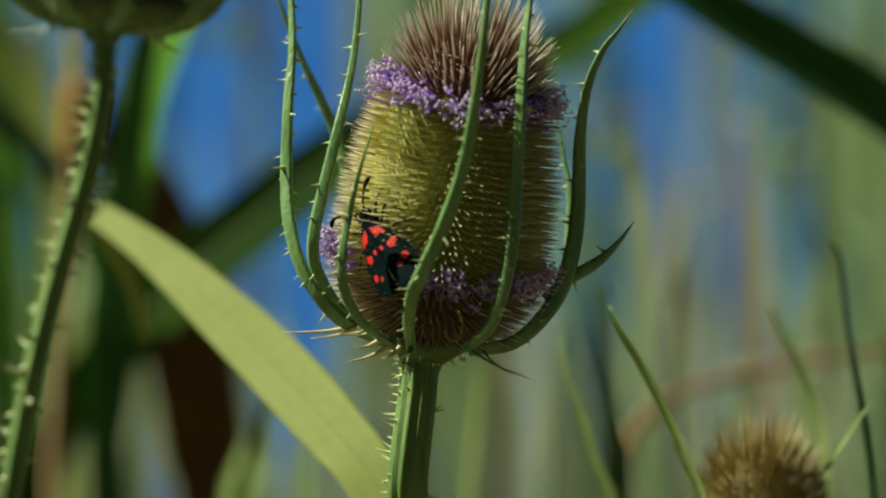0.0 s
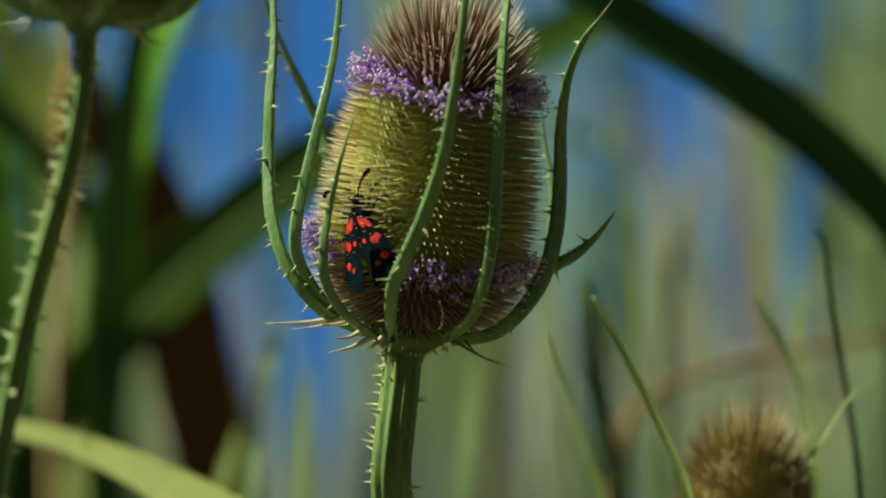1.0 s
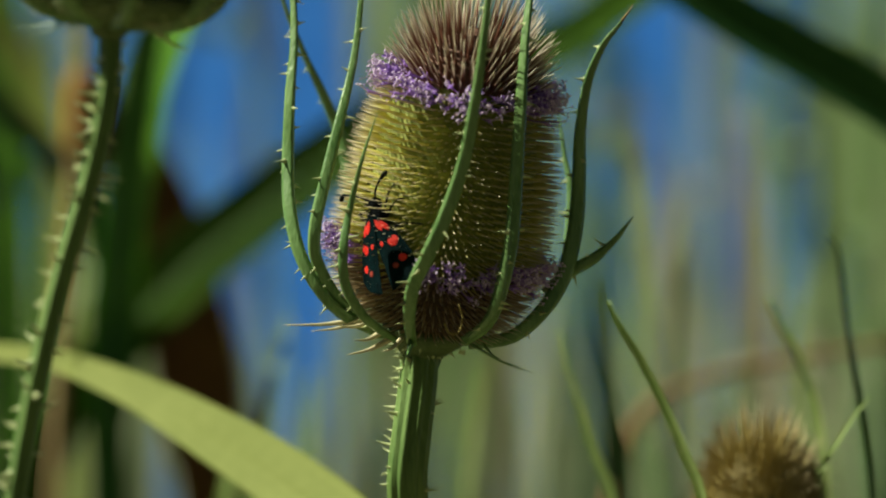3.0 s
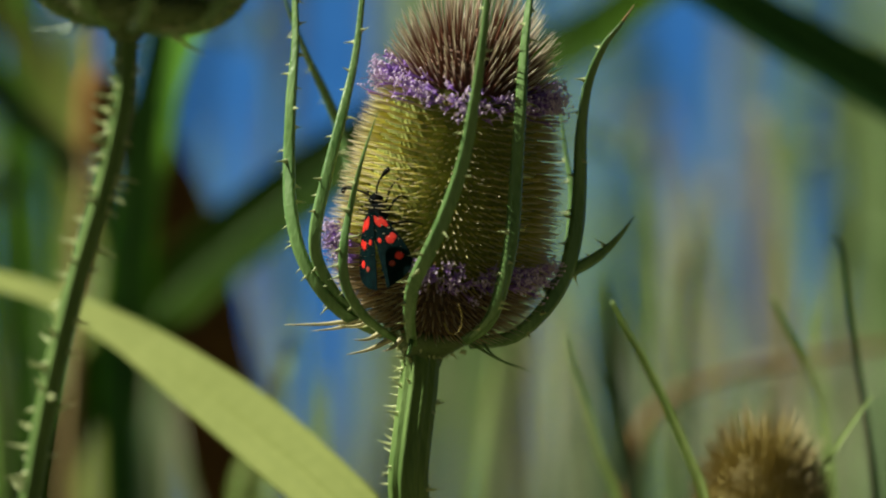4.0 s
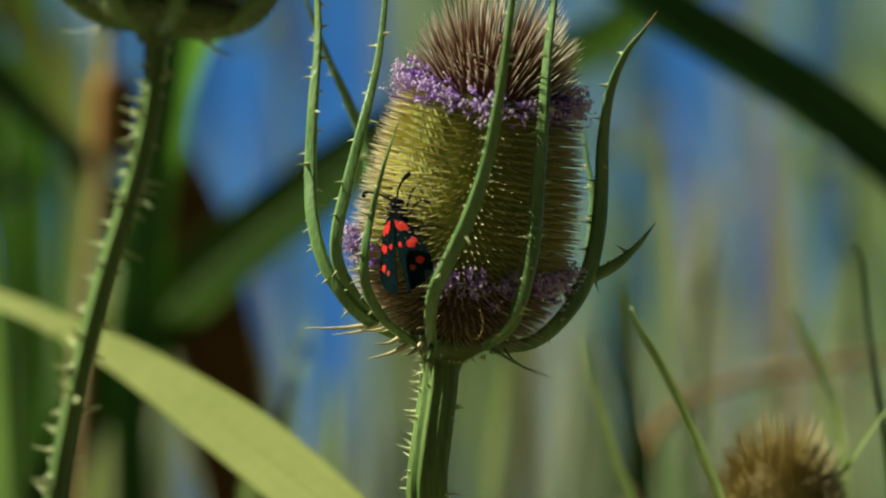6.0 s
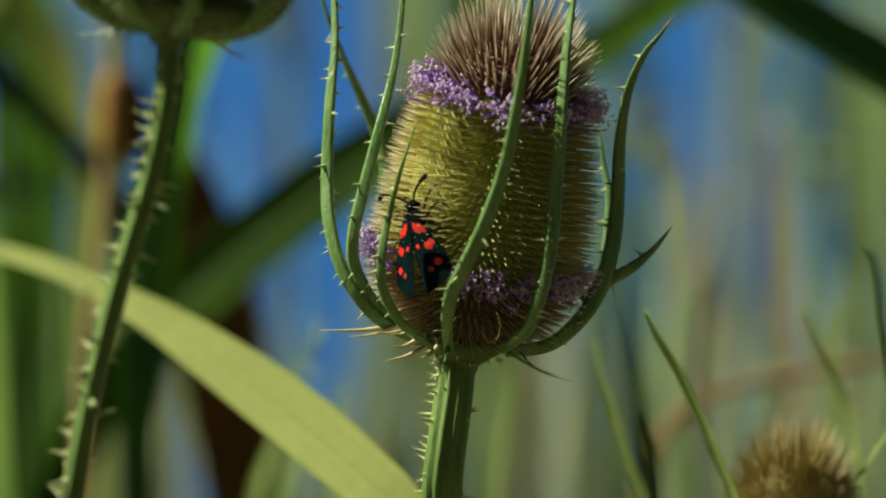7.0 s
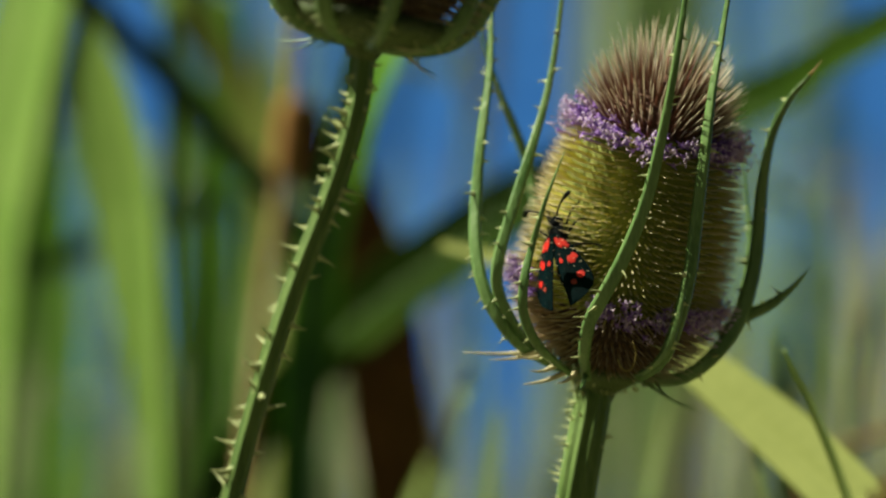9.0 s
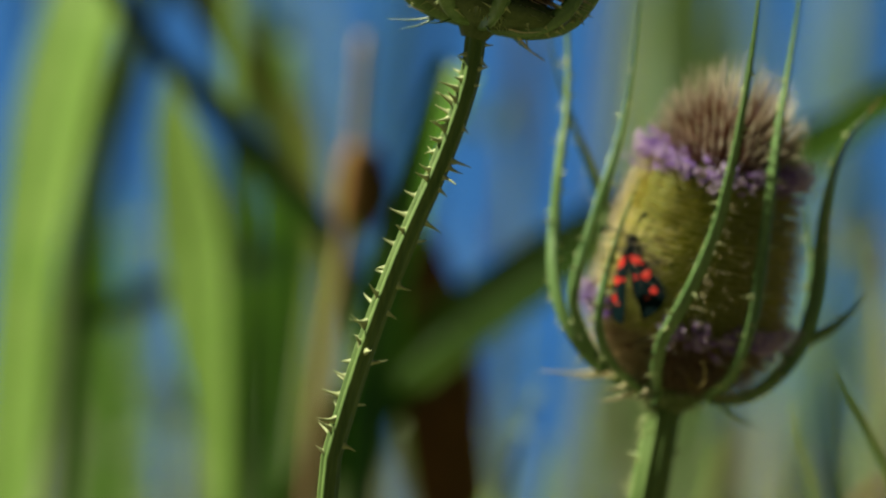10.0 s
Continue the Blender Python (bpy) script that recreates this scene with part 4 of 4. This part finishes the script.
        for a, v, la, lv, m in ((.16, .52, .11, .18, RED), (.20, .80, .10, .15, RED), (.50, .22, .05, .08, RED), (.53, .62, .075, .15, RED), (.48, .80, .06, .11, RED), (.84, .68, .065, .13, RED), (.94, .40, .05, .10, RED_D)):
            sg = Geo()
            ring = [(0, 0)] + [(r * math.cos(2 * math.pi * q / 16), r * math.sin(2 * math.pi * q / 16)) for r in (.55, 1.0) for q in range(16)]
            wob = [1 + .16 * math.sin(3 * q + 9 * a + v) for q in range(16)]
            vs = [sheet(a + la * e * (wob[(k - 1) % 16] if k else 1), min(.98, max(.02, v + lv * f * (wob[(k - 1) % 16] if k else 1))), .007 if k < 17 else .0045) for k, (e, f) in enumerate(ring)]
            fs = [(0, 1 + q, 1 + (q + 1) % 16) for q in range(16)] + [(1 + q, 17 + q, 17 + (q + 1) % 16, 1 + (q + 1) % 16) for q in range(16)]
            sg.add(vs, fs if s < 0 else [f[::-1] for f in fs])
            o = new("spot", sg.mesh("spot", [m]))
            o.parent = w
            tagged(o, "scarlet red spot" if m == RED else "faded dark red spot")
    return ob, wings


MOTH, WINGS = moth()


def fly():
    """A midge that darts past, about a millimetre long; flies along x."""
    ob = root("midge", (0, 0, 0), "tiny dark midge in flight", "insect")
    g = Geo()
    g.tube(np.array([(-.5, 0, 0), (-.3, 0, 0), (0, 0, .02), (.25, 0, .04), (.4, 0, .02), (.5, 0, 0)]) * .001, np.array([.05, .13, .15, .19, .14, .05]) * .001, 8)
    part("body", g, [BLACK], ob)
    for s in (-1, 1):
        g = Geo()
        g.blade(smooth_line([(.1, 0, .15), (0, s * .4, .35), (-.15, s * .8, .45)], 8) * .001, np.array([.1, .22, .3, .34, .34, .3, .2, .06]) * .001, (0, 0, 1), .00001)
        part("wing", g, [FUR], ob)
    return ob


FLY = fly()


# ---- what moves ----
def turned(p, deg):
    """At p, turned clockwise as seen along the line of sight."""
    return Matrix.Translation(p) @ Matrix.Rotation(radians(deg), 4, AWAY)


def motions():
    sway = [
        # seconds, place in the plan, turn, turn and droop of the tip
        (0.0, 335, 421, 10.1, 0, 78),
        (0.2, 316, 481, 11.2, 0, 76),
        (0.4, 252, 485, 10.0, 0, 70),
        (0.6, 225, 510, 10.5, 0, 62),
        (0.8, 226, 508, 9.3, 0, 56),
        (0.9, 225, 655, -0.3, 0, 20),
        (1.0, 341, 823, -2.7, -1, 0),
        (1.1, 320, 815, 4.5, 1, 0),
        (1.2, 153, 661, -0.6, 0, 0),
        (1.4, 252, 600, 2.8, 3, 0),
        (1.6, 141, 644, -5.3, 0, 0),
        (1.8, 276, 616, 2.9, 0, 0),
        (2.0, 269, 617, 3.1, 3, 0),
        (2.2, 306, 677, -2.1, -4.8, 0),
        (3.3, 306, 672, -3.4, -2, 0),
        (3.5, 245, 573, 0.5, 0.4, 0),
        (3.7, 261, 576, 0.1, 4, 0),
        (4.0, 273, 576, 1.7, -1, 0),
        (4.3, 242, 563, 1.6, 4, 0),
        (4.5, 276, 648, -0.2, 5.4, 0),
        (4.7, 197, 588, 0.4, 6, 0),
        (5.0, 193, 764, 3.3, 1.4, 0),
        (5.2, 52, 629, -5.6, 0, 0),
        (5.5, 73, 627, -6.3, 0, 0),
        (5.7, 174, 624, -3.1, 6, 0),
        (6.8, 283, 554, 1.3, 2.5, 0),
        (7.0, 275, 541, 1.1, 3.1, 0),
        (7.2, 303, 553, 3.0, -0.1, 0),
        (7.5, 413, 632, 4.3, -7, 0),
        (7.8, 336, 563, 3.2, -1.4, 0),
        (8.0, 269, 545, 2.1, -0.7, 0),
        (8.2, 303, 564, 3.3, -4.4, 0),
        (8.4, 332, 490, 3.4, -2.5, 0),
        (8.5, 360, 490, 0.5, -7.7, 0),
        (8.6, 425, 505, -3.0, -12, 0),
        (8.7, 510, 512, -3.4, -4, 0),
        (8.8, 618, 490, -0.5, 0.8, 0),
        (8.9, 819, 496, 6.1, 0, 0),
        (9.1, 983, 539, 4.8, 0, 0),
        (9.3, 1098, 501, 3.6, 0, 0),
        (9.5, 1082, 566, 0.4, 0, 0),
        (9.7, 1250, 611, -3.5, 0, 0),
        (10.0, 1760, 660, -3.4, 0, 0),
    ]
    walk(YELLOW, [(t, turned(spot(x, y, R7[2]), a)) for t, x, y, a, b, c in sway])
    walk(LEAF_END, [(t, turned(JOINT, b) @ Matrix.Rotation(radians(c), 4, ACROSS)) for t, x, y, a, b, c in sway])
    for ob, rows in zip(BROAD[:3], (
            [(0.0, 0), (6.8, 0.002), (7.6, 0.007), (8.0, 0.0095), (8.6, 0.003), (9.0, 0.004), (9.5, 0.011), (9.8, 0.000), (10.0, -0.006)],
            [(0.0, 0), (6.8, 0.002), (7.3, 0.001), (7.6, 0.004), (8.0, 0.0125), (8.3, 0.009), (8.6, 0.003), (9.0, 0), (9.5, -0.001), (10.0, 0)],
            [(0.0, 0), (6.8, 0.002), (7.6, 0.008), (8.0, 0.011), (8.6, 0.003), (9.0, 0), (10.0, 0)])):
        at = ob.location.copy()
        walk(ob, [(t, Matrix.Translation(at + RIGHT * x)) for t, x in rows])
    walk(DARK, [(t, turned((x, y, z), a)) for t, x, y, z, a in [
        (0.0, 0.0877, 0.2232, 1.4576, 0.4),
        (0.5, 0.0602, 0.2229, 1.4553, 4.4),
        (1.0, 0.0647, 0.2229, 1.4554, 2.2),
        (1.5, 0.0822, 0.2233, 1.4578, 0.8),
        (2.0, 0.0654, 0.2231, 1.4569, -0.1),
        (2.2, 0.0686, 0.2231, 1.4569, -1.0),
        (3.3, 0.0936, 0.2231, 1.4566, -0.8),
        (3.5, 0.0951, 0.2231, 1.4565, -0.7),
        (4.0, 0.0917, 0.2231, 1.4566, -0.8),
        (4.5, 0.0803, 0.2232, 1.4573, 0.0),
        (5.0, 0.0561, 0.2229, 1.4550, 5.1),
        (5.5, 0.0540, 0.2232, 1.4577, -0.2),
        (5.7, 0.0581, 0.2233, 1.4578, 0.7),
        (6.8, 0.0920, 0.2234, 1.4589, -0.5),
        (7.0, 0.0941, 0.2234, 1.4591, -0.5),
        (7.5, 0.0965, 0.2236, 1.4603, 0.2),
        (8.0, 0.0891, 0.2236, 1.4604, 0.4),
        (8.5, 0.1025, 0.2244, 1.4662, 1.9),
        (10.0, 0.1057, 0.2261, 1.4778, 1.6),
    ]])
    anchor = spot(245, 36, -6.5)
    rest = LEFT.location.copy()
    walk(LEFT, [(t, turned((x, y, z), a) @ Matrix.Translation(rest - anchor)) for t, x, y, z, a in [
        (0.0, -0.0520, -0.0593, 1.4952, -0.2),
        (0.5, -0.0520, -0.0593, 1.4952, -0.4),
        (1.0, -0.0517, -0.0593, 1.4953, -0.3),
        (1.5, -0.0506, -0.0593, 1.4950, -0.8),
        (2.0, -0.0511, -0.0594, 1.4944, -0.7),
        (3.5, -0.0505, -0.0593, 1.4949, -0.3),
        (4.0, -0.0486, -0.0594, 1.4944, -0.2),
        (4.5, -0.0494, -0.0593, 1.4954, 0.0),
        (5.0, -0.0500, -0.0592, 1.4960, 0.1),
        (5.5, -0.0482, -0.0594, 1.4944, -0.0),
        (7.0, -0.0489, -0.0594, 1.4941, -0.7),
        (7.5, -0.0472, -0.0595, 1.4939, -1.0),
        (8.0, -0.0464, -0.0595, 1.4940, 0.2),
        (8.5, -0.0444, -0.0593, 1.4949, 1.2),
        (9.0, -0.0425, -0.0591, 1.4962, 1.2),
        (9.5, -0.0419, -0.0585, 1.5005, 2.0),
        (10.0, -0.0391, -0.0579, 1.5053, 3.3),
    ]])
    walk(FLY, [(t, Matrix.Translation(spot(x, y, 5)) @ pose(0, 0, 0, 0, 0, a)) for t, x, y, a in [
        (0.0, -2600, 420, 0), (3.0, -200, 330, 0), (3.3, 880, 292, 0), (3.4, 1198, 288, 0), (3.5, 1522, 291, 10), (3.6, 1750, 280, 40), (3.7, 1850, 240, 100), (3.8, 1730, 205, 160), (3.9, 1440, 184, 180),
        (4.0, 930, 150, 180), (4.1, 860, -120, 180), (5.0, 840, -900, 180), (10.0, 820, -2600, 180)]])
    # the moth clings to the cone's sunny flank: its back looks outwards, its head up
    back = (RIGHT * -0.64 + UP * 0.10 - AWAY * 0.76).normalized()
    ahead = (UP * 0.97 - RIGHT * 0.16)
    ahead = (ahead - back * ahead.dot(back)).normalized()
    left = back.cross(ahead)
    sit = Matrix((ahead, left, back)).transposed().to_4x4()
    walk(MOTH, [(t, Matrix.Translation(Vector((x, y, z)) + AWAY * 0.0012 - UP * 0.0036 + RIGHT * 0.0004) @ Matrix.Rotation(radians(a), 4, -back) @ sit) for t, x, y, z, a in [
        (0.0, -0.0082, -0.0172, 1.4572, -28),
        (0.5, -0.0082, -0.0172, 1.4572, -27),
        (1.0, -0.0080, -0.0172, 1.4571, -7.3),
        (1.5, -0.0079, -0.0172, 1.4572, -12.2),
        (2.0, -0.0081, -0.0172, 1.4569, -6.1),
        (3.5, -0.0085, -0.0171, 1.4573, -9.7),
        (4.0, -0.0087, -0.0171, 1.4577, -3.8),
        (4.5, -0.0088, -0.0171, 1.4578, 0.0),
        (5.0, -0.0090, -0.0171, 1.4578, 0.1),
        (5.5, -0.0089, -0.0171, 1.4577, -3.2),
        (7.0, -0.0088, -0.0171, 1.4577, -5.5),
        (7.5, -0.0093, -0.0170, 1.4584, -7.8),
        (8.0, -0.0092, -0.0170, 1.4587, -7.6),
        (8.5, -0.0094, -0.0167, 1.4602, -10.1),
        (9.0, -0.0089, -0.0168, 1.4601, -7.1),
        (9.5, -0.0089, -0.0167, 1.4607, -5.6),
        (10.0, -0.0089, -0.0166, 1.4614, -3.4),
    ]])
    for w, hinge, s in WINGS:
        walk(w, [(t, Matrix.Translation(hinge) @ Matrix.Rotation(radians(-s * a), 4, "Z")) for t, a in [
            (0.0, 3), (0.5, 3), (1.0, 6), (1.5, 6), (2.0, 7), (3.5, 6), (4.5, 6), (5.5, 6), (7.0, 7), (7.5, 8), (8.0, 8), (8.5, 9), (9.0, 10), (10.0, 11)]])


motions()
